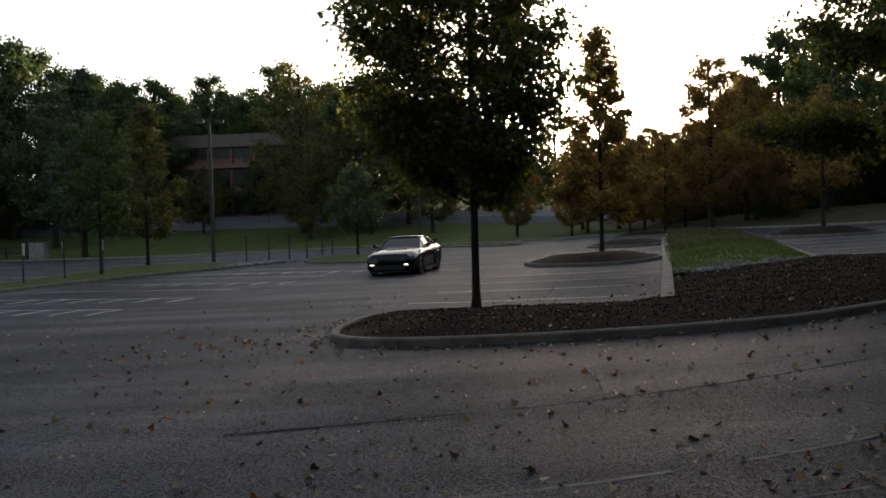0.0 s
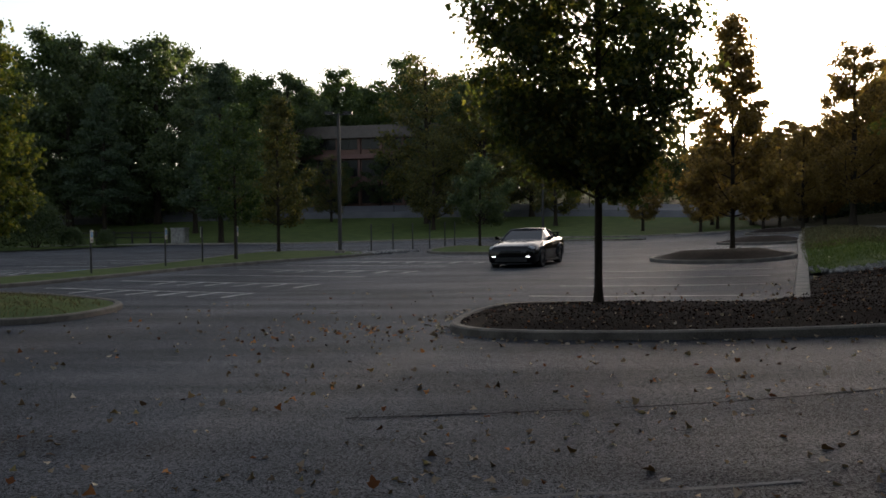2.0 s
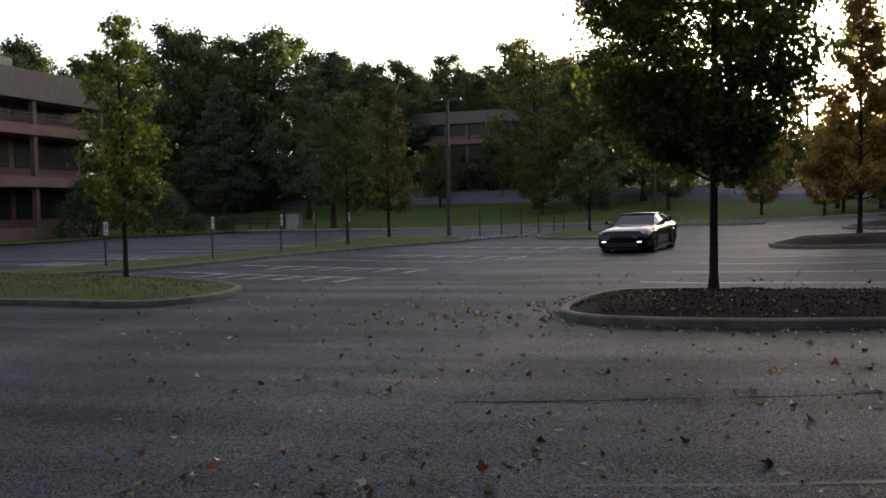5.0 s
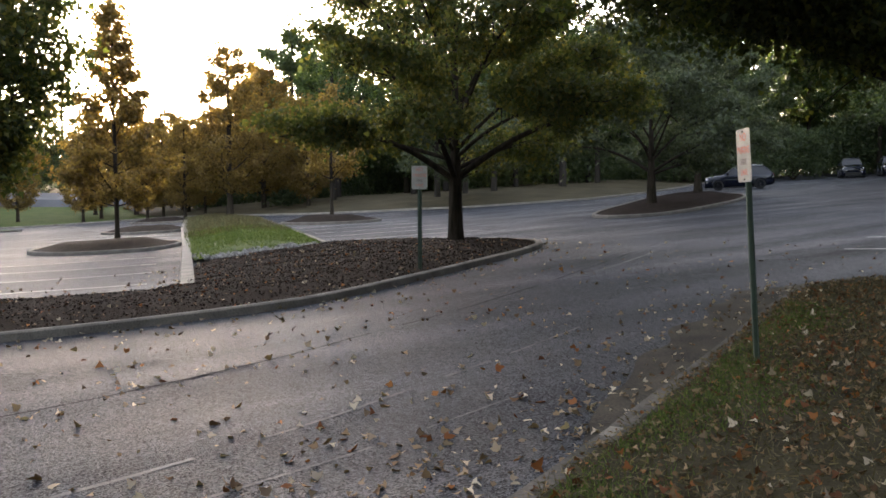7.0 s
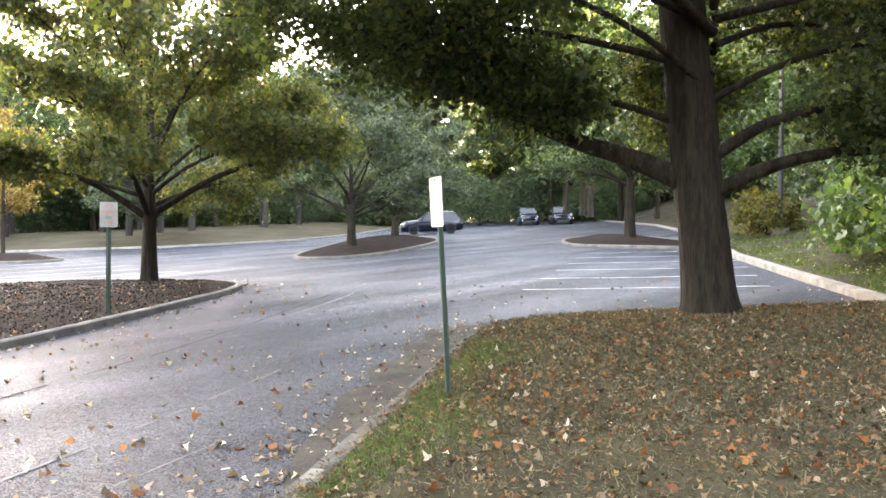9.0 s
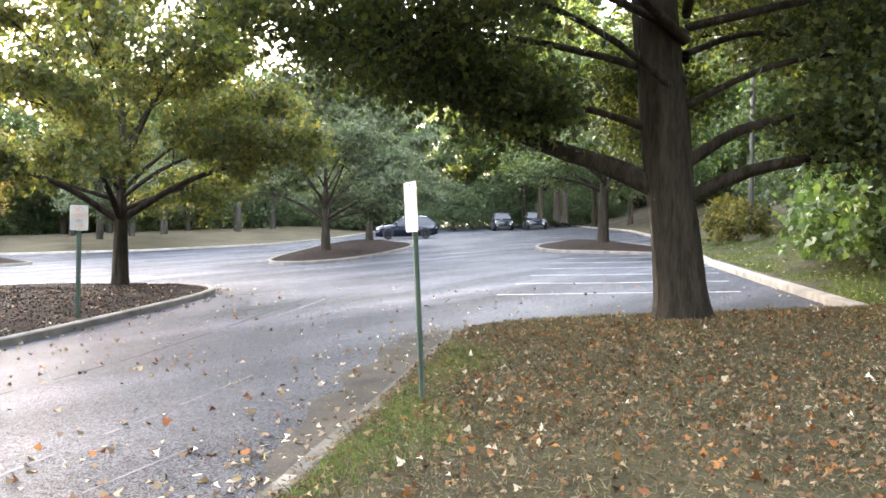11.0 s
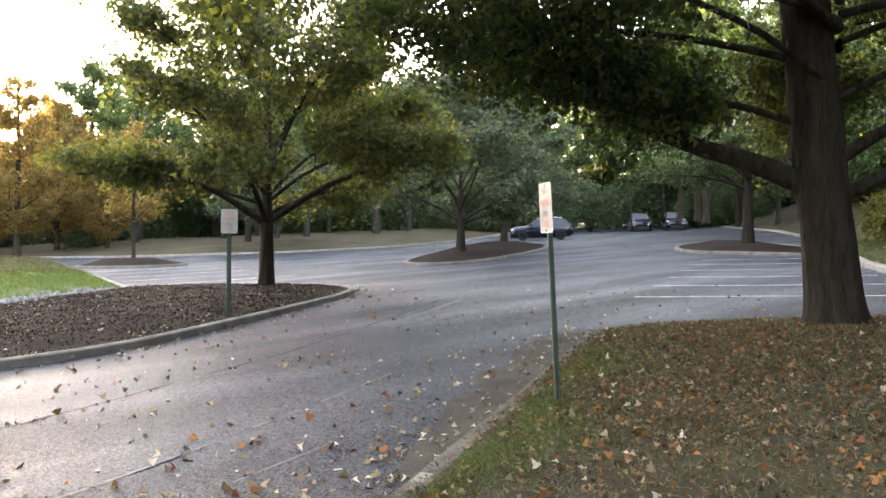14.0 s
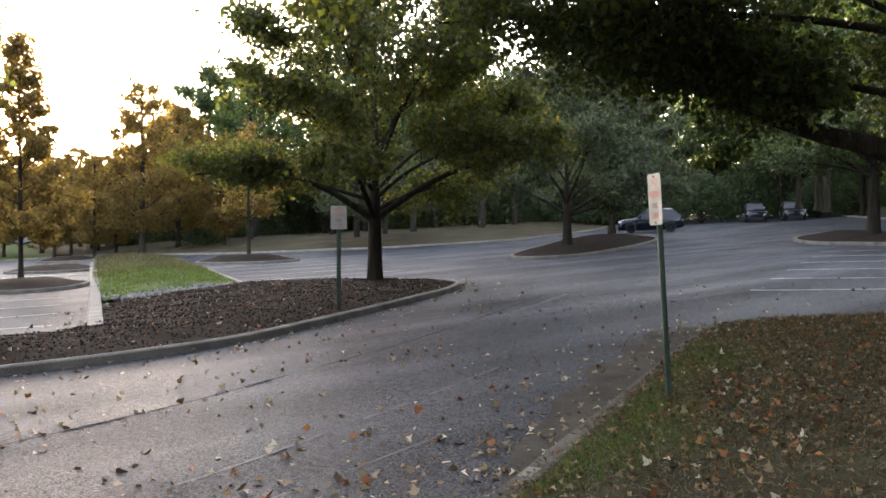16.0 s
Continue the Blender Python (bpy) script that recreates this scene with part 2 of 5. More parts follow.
def gz(x, y):
    """The height of the paved ground."""
    u = x - 0.1 * y
    z = 0.015 * u + 0.04 * (u + math.sqrt(u * u + 9)) / 2
    s = y - 0.45 * max(x - 5.0, 0.0) - 76.0
    if s > 0:
        z += 0.1 * s * s / (s + 12.0) if s < 150 else 0.1 * 150 * 150 / 162.0
    if z > 5.5:
        z = 5.5 + (z - 5.5) / (1 + (z - 5.5) * 0.08)
    return z


def mesh_object(name, verts, faces, mat, parent=None, flat=True):
    me = bpy.data.meshes.new(name)
    me.from_pydata([tuple(v) for v in verts], [], faces)
    if mat:
        me.materials.append(mat)
    if not flat:
        me.polygons.foreach_set("use_smooth", [True] * len(me.polygons))
    me.update()
    ob = new(name, me)
    ob.parent = parent
    return ob


def part(name, bm, mat, parent=None, label="", smooth_faces=False):
    me = bpy.data.meshes.new(name)
    bm.to_mesh(me)
    bm.free()
    me.materials.append(mat)
    if smooth_faces:
        me.polygons.foreach_set("use_smooth", [True] * len(me.polygons))
    ob = new(name, me)
    ob.parent = parent
    return tagged(ob, label)


def rounded(points, closed=True, times=2):
    """Corners cut twice over."""
    pts = [Vector(p) for p in points]
    for _ in range(times):
        out = []
        n = len(pts)
        for i in range(n if closed else n - 1):
            a, b = pts[i], pts[(i + 1) % n]
            out += [a * 0.75 + b * 0.25, a * 0.25 + b * 0.75]
        pts = out if closed else [pts[0], *out[1:-1], pts[-1]]
    return pts


def inside(p, poly):
    c, n = False, len(poly)
    for i in range(n):
        a, b = poly[i], poly[i - 1]
        if (a[1] > p[1]) != (b[1] > p[1]) and p[0] < (b[0] - a[0]) * (p[1] - a[1]) / (b[1] - a[1]) + a[0]:
            c = not c
    return c


def edge_distance(p, poly):
    best = 1e9
    for i in range(len(poly)):
        a, b = poly[i - 1], poly[i]
        dx, dy = b[0] - a[0], b[1] - a[1]
        k = min(1, max(0, ((p[0] - a[0]) * dx + (p[1] - a[1]) * dy) / (dx * dx + dy * dy + 1e-9)))
        best = min(best, math.hypot(p[0] - a[0] - k * dx, p[1] - a[1] - k * dy))
    return best


def dense(points, step, closed=False):
    pts = [Vector((p[0], p[1])) for p in points]
    out = []
    for i in range(len(pts) if closed else len(pts) - 1):
        a, b = pts[i], pts[(i + 1) % len(pts)]
        n = max(1, int((b - a).length / step))
        out += [a.lerp(b, j / n) for j in range(n)]
    return out if closed else out + [pts[-1]]


def patch(name, outline, up, step, mat, crown=0.0, reach=1.5, rough=0.0, label="", kind="structure"):
    """A piece of ground inside an outline, lying on the terrain, swelling to crown in its middle."""
    poly = dense(outline, max(0.5, step * 1.2), True)
    pts = list(poly)
    xs, ys = [p.x for p in poly], [p.y for p in poly]
    y = min(ys) + step / 2
    while y < max(ys):
        x = min(xs) + step / 2
        while x < max(xs):
            q = Vector((x + random.uniform(-.3, .3) * step, y + random.uniform(-.3, .3) * step))
            if inside(q, poly) and edge_distance(q, poly) > step * 0.35:
                pts.append(q)
            x += step
        y += step
    n = len(poly)
    got = delaunay_2d_cdt(pts, [], [list(range(n))], 1, 1e-4)
    verts = []
    for v in got[0]:
        d = edge_distance(v, poly)
        verts.append((v.x, v.y, gz(v.x, v.y) + up + crown * smooth(0, reach, d) + rough * noise.noise((v.x * 1.3, v.y * 1.3, 0)) * smooth(0, 0.3, d)))
    ob = mesh_object(name, verts, got[2], mat, flat=False)
    return tagged(ob, label, kind=kind)


def patch_height(outline, up, crown, reach):
    poly = [Vector((p[0], p[1])) for p in outline]
    return lambda x, y: gz(x, y) + up + crown * smooth(0, reach, edge_distance((x, y), poly))


def ribbon(name, points, profile, mat, closed=False, label="", kind="structure", parent=None):
    """Sweep a profile of (across, up) along a line on the ground."""
    pts = [Vector((p[0], p[1])) for p in points]
    n, k = len(pts), len(profile)
    verts, faces = [], []
    for i in range(n):
        a = pts[i - 1] if closed or i else pts[i]
        b = pts[(i + 1) % n] if closed or i < n - 1 else pts[i]
        d = (b - a).normalized()
        side = Vector((d.y, -d.x))
        wob = 0.012 * noise.noise((pts[i].x * 0.7, pts[i].y * 0.7, 3))
        for s, h in profile:
            q = pts[i] + side * (s + wob)
            verts.append((q.x, q.y, gz(q.x, q.y) + h + wob))
    for i in range(n if closed else n - 1):
        for j in range(k - 1):
            a, b = i * k + j, ((i + 1) % n) * k + j
            faces.append((a, a + 1, b + 1, b))
    if not closed:
        faces += [tuple(range(k)), tuple(range((n - 1) * k, n * k))[::-1]]
    ob = mesh_object(name, verts, faces, mat, parent)
    return tagged(ob, label, kind=kind)


KERB = [(-0.09, -0.08), (-0.085, 0.105), (-0.06, 0.13), (0.05, 0.13), (0.085, 0.105), (0.1, -0.08)]
KERB_WIDE = [(-0.15, -0.08), (-0.145, 0.13), (-0.12, 0.145), (0.12, 0.145), (0.145, 0.13), (0.15, -0.08)]



def cast_kerb(name, points, profile, length, label):
    """A kerb of separate cast lengths with open joints, over a mortar bed."""
    bed = ribbon(name, dense(points, 1.0), [(a * 0.9, h * 0.86 if h > 0 else h) for a, h in profile], M["old_concrete"], label=label)
    pts = [Vector((p[0], p[1])) for p in points]
    for a, b in zip(pts, pts[1:]):
        n = max(1, round((b - a).length / length))
        if (a + b).length > 130:
            n = 1
        for i in range(n):
            gap = 0.012 / (b - a).length
            p, q = a.lerp(b, i / n + gap), a.lerp(b, (i + 1) / n - gap)
            ribbon("kerb_stone", dense([p, q], length / 2), profile, M["concrete"], kind="", parent=bed)
    return bed


# the ground, one sheet to the horizon
verts, faces, ring = [], [], []
angles = 180
radii = [0, 3, 6, 9, 12, 16, 20, 25, 30, 36, 42, 50, 58, 66, 74, 82, 90, 98, 106, 115, 125, 140, 160, 190, 240, 320, 500, 900, 2000, 4000]
for r in radii:
    for k in range(angles):
        a = 2 * math.pi * k / angles
        x, y = r * math.sin(a), r * math.cos(a)
        verts.append((x, y, gz(x, y) - 0.07))
for i in range(len(radii) - 1):
    for k in range(angles):
        b, c = i * angles + k, i * angles + (k + 1) % angles
        faces.append((b, c, c + angles, b + angles))
tagged(mesh_object("ground", verts, faces, M["grass"], flat=False), "rolling grassy ground with dull green turf", "ground", kind="structure")

LOT = [(-80, -20), (-80, 62), (-52, 74), (-40, 76), (-22, 69), (-7, 75), (5, 70), (18, 72), (23, 53), (30, 44.5), (38, 42.5), (46, 45.5), (57, 52), (80, 67),
       (120, 92), (128, 76), (62, 27), (46, 18), (27, 8), (15, 1), (14, -20)]
patch("road", LOT, 0.0, 1.6, M["asphalt"], label="worn grey asphalt of a parking lot with faint cracks")
ribbon("kerb_far", dense(LOT[2:14], 2.0), KERB, M["concrete"], label="low concrete kerb along the lot's far edge")

patch("office_lawn", [(-70, 28), (-46.5, 30), (-44.5, 60), (-40, 67), (-37, 71.5), (-42, 74), (-70, 72)], 0.1, 2.0, M["grass"], 0.05, 1.0, 0.06, "dull green lawn round the office building")

# upper road on the far hillside, its sky reflection painted as lighter grey
UPPER = rounded([(-110, 102), (-70, 112), (-30, 113), (10, 106), (40, 100), (70, 104)], closed=False)
ribbon("road_upper", dense(UPPER, 4), [(-4.4, -0.2), (-3.2, 0.9), (3.2, 0.62), (4.8, -0.2)], M["sheen_asphalt"], label="narrow asphalt road across the far grassy hillside")


def island(word, outline, mat, crown, reach, label, step=0.5, kerb=KERB, rough=0.05, edge=None):
    line = rounded(outline)
    inner = line
    patch("island_" + word, inner, 0.1, step, mat, crown, reach, rough, label)
    if edge:
        ribbon("kerb_" + word, dense(rounded(edge, False), 0.5), kerb, M["kerb_concrete"], False, "weathered concrete kerb round a planted island")
        return patch_height(inner, 0.1, crown, reach)
    ribbon("kerb_" + word, dense(line, 0.7, True), kerb, M["kerb_concrete"], True, "weathered concrete kerb round a planted island")
    return patch_height(inner, 0.1, crown, reach)


ISL_MAIN = [(-1.85, 14.4), (-1.75, 13.25), (-0.9, 12.6), (0.94, 12.35), (2.6, 12.25), (4.4, 12.2), (5.8, 12.55), (8.0, 13.7), (9.9, 14.7), (12.7, 16.3), (13.9, 17.5),
            (14.1, 19.0), (13.3, 21.3), (12.0, 22.9), (10.7, 23.9), (8.2, 23.0), (5.9, 21.8), (4.15, 15.7), (1.5, 16.6), (-0.9, 17.0), (-1.6, 15.8)]
MAIN_UP = island("main", ISL_MAIN, M["mulch"], 0.12, 1.4, "dark brown mulch island strewn with dry leaves", 0.4, rough=0.05, edge=[(3.9, 15.85), (1.5, 16.6), (-0.9, 17.0), (-1.6, 15.8), *ISL_MAIN[:15]])
ISL_TWO = [(6.9, 28.9), (4.0, 30.6), (3.2, 32.3), (3.4, 34.2), (5.0, 35.2), (9.0, 33.3)]
TWO_UP = island("two", ISL_TWO, M["mulch"], 0.25, 1.3, "dark mulch island between rows of parking bays")
island("three", [(11.0, 42.4), (8.4, 44.6), (7.9, 47), (9.4, 48.8), (12.8, 46.6)], M["mulch"], 0.25, 1.3, "dark mulch island farther down the lot")
island("four", [(15.3, 57), (12.8, 59.5), (12.4, 62), (14, 63.5), (17, 61)], M["mulch"], 0.25, 1.3, "small far mulch island in the lot")
island("upper", [(15.7, 40.6), (17.9, 36.6), (19.6, 37.0), (20.2, 40.5), (18.6, 43.2), (16.6, 43.4)], M["mulch"], 0.3, 1.4, "dark mulch island in the upper lot")
LEFT_UP = island("left", [(-34, 15.6), (-13.6, 15.2), (-10.6, 14.5), (-9.6, 15.5), (-9.7, 17.6), (-11.1, 19.0), (-13.5, 20.4), (-18, 22.0), (-22, 22.4), (-34, 22.5)], M["grass"], 0.1, 1.5,
                 "patchy grass island with a bare earth rim")
STRIP = [(-22, 21.6), (-18, 22.4), (-16.5, 26.5), (-15.1, 33.3), (-13.3, 37.8), (-11.0, 41.6), (-9.9, 44.5), (-12.3, 47.4), (-16.3, 50), (-18.6, 47), (-18.0, 38), (-18.8, 32), (-21, 25.5)]
STRIP_UP = island("strip", STRIP, M["grass"], 0.06, 1.0, "narrow grass strip with kerb between two lots")
island("far", [(-7.8, 44.3), (-3.8, 42.3), (-1.9, 43.1), (-2.9, 48), (-5, 53), (-7.4, 54.2)], M["grass"], 0.08, 1.2, "grass island with a dark young tree")
island("far_strip", [(-6, 67), (0, 62.5), (5, 60.5), (6, 62), (1, 66), (-5, 70)], M["grass"], 0.08, 1.2, "long low grass island at the lot's far side")
ISL_FORK = [(22.3, 25.2), (23.4, 23.1), (27.2, 24.0), (35.9, 28.4), (41, 33.0), (43, 38), (39, 38), (32, 32.8), (26.4, 28.8)]
FORK_UP = island("fork", ISL_FORK, M["mulch"], 0.2, 1.6, "dark mulch island under spreading trees")
island("end", [(33.0, 18.9), (32.2, 16.0), (31.1, 12.2), (33.5, 12.9), (37, 15.4), (41, 18.8), (42, 22.5), (38, 22.2)], M["mulch"], 0.2, 1.6, "mulch island at the end of a row of bays")

# grass bank between the two lots and its pale kerbs
BANK = [(6.1, 22.2), (8.2, 23.4), (10.6, 24.3), (13.1, 32.6), (15.4, 40.9), (18.8, 53), (21, 66), (17.5, 66), (14.2, 54), (11.6, 44.2), (7.65, 28.8)]
patch("grass_bank", BANK, 0.11, 0.6, M["grass"], 0.16, 2.0, 0.08, "sunlit green grass bank between two parking lots")
cast_kerb("kerb_lower", [(3.98, 15.0), (7.65, 28.8), (11.65, 44.3), (16.5, 62)], KERB_WIDE, 3.0, "broad pale concrete kerb along the parking bays")
ribbon("kerb_upper", dense([(10.7, 24.0), (13.1, 32.6), (15.4, 40.9), (18.8, 53)], 0.8), KERB, M["concrete"], label="pale concrete kerb of the upper lot")

# the near verge with dry grass, and the bank beyond the far row of bays
VERGE_EDGE = [(-40, -3.0), (-14, 0.2), (-5, 1.55), (0, 2.62), (2.1, 3.28), (3.67, 4.0), (4.49, 4.42), (5.64, 4.96), (7.6, 5.95), (9.3, 6.8), (10.5, 7.28), (11.5, 7.05), (12.6, 6.1), (15.4, 2.9)]
VERGE = rounded(VERGE_EDGE, False) + [Vector((18, -1)), Vector((20, -14)), Vector((-40, -14))]
patch("verge", VERGE, 0.1, 0.6, M["dry_grass"], 0.12, 3.0, 0.05, "dry patchy grass verge covered with fallen leaves")
VERGE_UP = patch_height(VERGE, 0.1, 0.12, 3.0)
ribbon("kerb_verge", dense(rounded(VERGE_EDGE, False), 0.6), [(-0.1, -0.08), (-0.095, 0.08), (-0.07, 0.105), (0.08, 0.105), (0.1, 0.08), (0.11, -0.08)], M["old_concrete"], label="worn low concrete kerb beside the dry verge")
SIDE_EDGE = [(15.5, 2.75), (20.75, 5.8), (26.9, 9.25), (46, 18.4), (62, 27.5), (126, 76)]
SIDE = [Vector(p) for p in SIDE_EDGE] + [Vector((150, 40)), Vector((70, -10)), Vector((40, -20)), Vector((18.5, -12)), Vector((18, -1))]
patch("side_bank", SIDE, 0.1, 1.0, M["dry_grass"], 2.4, 12.0, 0.15, "green grassy bank rising behind the parking bays")
SIDE_UP = patch_height(SIDE, 0.1, 2.4, 12.0)
cast_kerb("kerb_side", SIDE_EDGE, KERB_WIDE, 2.4, "broad pale concrete kerb at the foot of the bank")
PARK = [(23, 53.5), (30, 44.8), (38, 42.8), (46, 45.8), (57, 52.3), (80, 67.3), (120, 92.3), (120, 130), (20, 120), (18, 74)]
patch("park_lawn", PARK, 0.1, 2.0, M["tan_grass"], 0.6, 9.0, 0.2, "pale dry lawn among park trees")

# ---- painted lines ----


def bay_lines(start, along, across, count, spacing, length, word):
    a, c = Vector(along).normalized(), Vector(across).normalized()
    for i in range(count):
        p = Vector(start) + a * (spacing * i)
        ribbon("bay_line", dense([p, p + c * length], 0.7), [(-0.06, 0.012), (0.06, 0.012)], M["line"], label=word)


bay_lines((4.0, 18.2), (3.5, 13.1), (-13.1, 3.5), 4, 2.72, 5.0, "faded white parking bay line on asphalt")
bay_lines((8.6, 35.3), (3.9, 15.4), (-13.1, 3.5), 3, 2.72, 5.0, "faded white parking bay line on asphalt")
bay_lines((11.9, 26.0), (4.6, 16.6), (13.1, -3.6), 5, 2.72, 5.2, "faded white parking bay line on asphalt")
bay_lines((18.3, 5.6), (0.92, 0.39), (-0.49, 0.87), 6, 2.72, 5.2, "faded white parking bay line on asphalt")
bay_lines((-15.7, 23.7), (0.325, 0.945), (0.945, -0.325), 7, 2.95, 7.8, "faded white parking bay line on asphalt")
bay_lines((-22.5, 28), (0.2, 1), (-1, 0.2), 6, 2.8, 5.0, "faded white parking bay line on asphalt")
bay_lines((-45, 66), (-0.4, -1), (1, -0.4), 6, 2.8, 5.0, "faded white parking bay line on asphalt")
for aisle in (0, 1, 3, 5):
    for i in range(6):
        p = Vector((-15.7, 23.7)) + Vector((0.945, -0.325)) * (2.6 + 1.1 * i) + Vector((0.325, 0.945)) * 2.95 * aisle
        ribbon("hatch_line", dense([p, p - Vector((0.38, 1.22))], 0.5), [(-0.07, 0.018), (0.07, 0.018)], M["line"], label="white hatching beside an accessible bay")
for x, y in ((-20.6, 26.6), (-20.1, 30.2)):
    for k in (0.0, 1.55):
        a = Vector((x + 0.1 * k, y + k))
        ribbon("bay_line", dense([a, a + Vector((-4.6, 1.15))], 0.7), [(-0.06, 0.018), (0.06, 0.018)], M["line"], label="white line beside an accessible bay")
    for k in range(6):
        a = Vector((x - 0.25 - 0.75 * k, y + 0.06 + 0.19 * k))
        ribbon("hatch_line", dense([a, a + Vector((-0.35, 1.5))], 0.5), [(-0.06, 0.014), (0.06, 0.014)], M["line"], label="white hatching beside an accessible bay")
for x, y in ((-21.6, 24.4), (-21.6, 29.5), (-20.6, 33.2)):
    p = Vector((x, y))
    ribbon("blue_patch", dense([p, p + Vector((1.3, -0.3))], 0.5), [(-0.6, 0.018), (0.6, 0.018)], M["blue_line"], label="worn blue accessible bay marking")
ribbon("paint_mark", dense([(3.74, 4.05), (3.93, 4.14)], 0.1), [(-0.05, 0.1), (-0.05, 0.111), (0.05, 0.111), (0.05, 0.1)], M["concrete"], label="pale worn paint left on the kerb's top")
edge_rnd = random.Random(9)
for pts, w, word in (([(-0.6, 5.35), (0.86, 5.58), (1.62, 5.76), (2.7, 6.05), (3.76, 6.47), (5.14, 7.0), (6.6, 7.6)], 0.03, "worn pale edge line across the asphalt"),
                     ([(0.2, 4.74), (1.13, 4.89), (2.59, 5.14), (4.2, 5.6)], 0.018, "faint second edge line on the asphalt")):
    run = dense(rounded(pts, False), 0.16)
    k = 0
    while k < len(run) - 4:
        n = edge_rnd.randint(5, 14)
        half = w * edge_rnd.uniform(0.55, 1.1)
        ribbon("edge_line", run[k:k + n], [(-half, 0.006), (half, 0.006)], M["worn_line"], label=word)
        k += n + edge_rnd.randint(0, 2)
seam_rnd = random.Random(5)
for pts in ([(-2, 7.5), (1.36, 8.1), (3.0, 8.54), (5.2, 9.45), (7.55, 10.4), (14.5, 14.3), (22, 18.6)], [(-7, 25), (-3, 27), (1, 33), (3, 40)]):
    run = dense(rounded(pts, False), 0.3)
    k = 0
    while k < len(run) - 4:
        n = seam_rnd.randint(4, 11)
        w = seam_rnd.uniform(0.009, 0.022)
        ribbon("tar_seam", run[k:k + n], [(-w, 0.006), (w, 0.006)], M["tar"], label="dark broken seam in the asphalt")
        k += n + seam_rnd.randint(0, 3)
ribbon("patch_line", dense([(9.9, 11.5), (10.82, 11.8), (13.5, 13.2)], 0.4), [(-0.04, 0.006), (0.04, 0.006)], M["worn_line"], label="faint painted mark on the asphalt")

# tan grit washed into the gutter beside the verge
GRIT = [(3.4, 3.95), (4.5, 4.5), (5.6, 5.02), (7.6, 6.02), (9.2, 6.85), (10.4, 7.36), (11.5, 7.2), (12.1, 7.2), (11.4, 7.75), (10.6, 7.8), (9.8, 8.1), (9.2, 7.5), (8.6, 7.5), (8.0, 6.8), (7.2, 6.85), (6.6, 6.1), (6.0, 6.05), (5.2, 5.3), (4.4, 4.9)]
patch("gutter_grit", rounded(GRIT), 0.012, 0.5, M["dirt"], label="tan grit washed along the gutter")

# ---- trees ----
STAR = [(0, 0), (0.32, 0.12), (0.5, 0.42), (0.24, 0.5), (0.18, 0.72), (0, 1), (-0.18, 0.72), (-0.24, 0.5), (-0.5, 0.42), (-0.32, 0.12)]
LOBED = [(0, 0), (0.44, 0.3), (0.2, 0.52), (0, 1), (-0.2, 0.52), (-0.44, 0.3)]
DIAMOND = [(0, 0), (0.36, 0.42), (0, 1), (-0.36, 0.42)]
NEEDLE = [(-0.07, 0), (0.07, 0), (0, 1)]


def leaf_mesh(name, centres, sizes, shape, mat, rng, droop=0.5, flat=0.0, curl=0.0):
    """Many small leaves in one mesh; every leaf is folded along its rib and turned its own way."""
    n, k = len(centres), len(shape)
    out = rng.normal(size=(n, 3))
    out[:, 2] -= droop
    out[:, 2] *= 1 - flat
    out /= np.linalg.norm(out, axis=1, keepdims=True) + 1e-9
    side = np.cross(out, rng.normal(size=(n, 3)) * np.array([1 - flat, 1 - flat, 1.0]))
    side /= np.linalg.norm(side, axis=1, keepdims=True) + 1e-9
    up = np.cross(side, out)
    sh = np.array(shape)
    bow = (0.3 + curl * rng.uniform(-0.4, 1.6, (n, 1))) * np.abs(sh[None, :, 0]) - (0.12 + curl * rng.uniform(-0.6, 1.0, (n, 1))) * (sh[None, :, 1] - 0.4 * min(1.0, curl * 2)) ** 2
    v = (centres[:, None] + sizes[:, None, None] * (side[:, None] * sh[None, :, :1] + out[:, None] * sh[None, :, 1:] + up[:, None] * bow[:, :, None]))
    me = bpy.data.meshes.new(name)
    me.vertices.add(n * k)
    me.vertices.foreach_set("co", v.reshape(-1).astype(np.float32))
    me.loops.add(n * k)
    me.loops.foreach_set("vertex_index", np.arange(n * k, dtype=np.int32))
    me.polygons.add(n)
    me.polygons.foreach_set("loop_start", np.arange(0, n * k, k, dtype=np.int32))
    me.materials.append(mat)
    me.update(calc_edges=True)
    return me


def tube(verts, faces, path, radii, sides=6, ridge=0.0):
    """A tapering limb along a path."""
    base = len(verts)
    for i, p in enumerate(path):
        d = (path[min(i + 1, len(path) - 1)] - path[max(i - 1, 0)]).normalized()
        a = d.cross(Vector((0.31, 0.9, 0.2)))
        if a.length < 0.1:
            a = d.cross(Vector((1, 0, 0)))
        a.normalize()
        b = d.cross(a)
        for k in range(sides):
            w = 2 * math.pi * k / sides
            bumpy = radii[i] * (1 + (ridge * abs(noise.noise((math.cos(w) * 9, math.sin(w) * 9, p.z * 0.9))) + 0.06 * noise.noise((math.cos(w) * 2, math.sin(w) * 2, p.z * 1.5))
                                     if ridge else 0.12 * noise.noise((p.x * 3 + k, p.y * 3, p.z * 1.5))))
            verts.append(p + (a * math.cos(w) + b * math.sin(w)) * bumpy)
    for i in range(len(path) - 1):
        for k in range(sides):
            c, e = base + i * sides + k, base + i * sides + (k + 1) % sides
            faces.append((c, e, e + sides, c + sides))


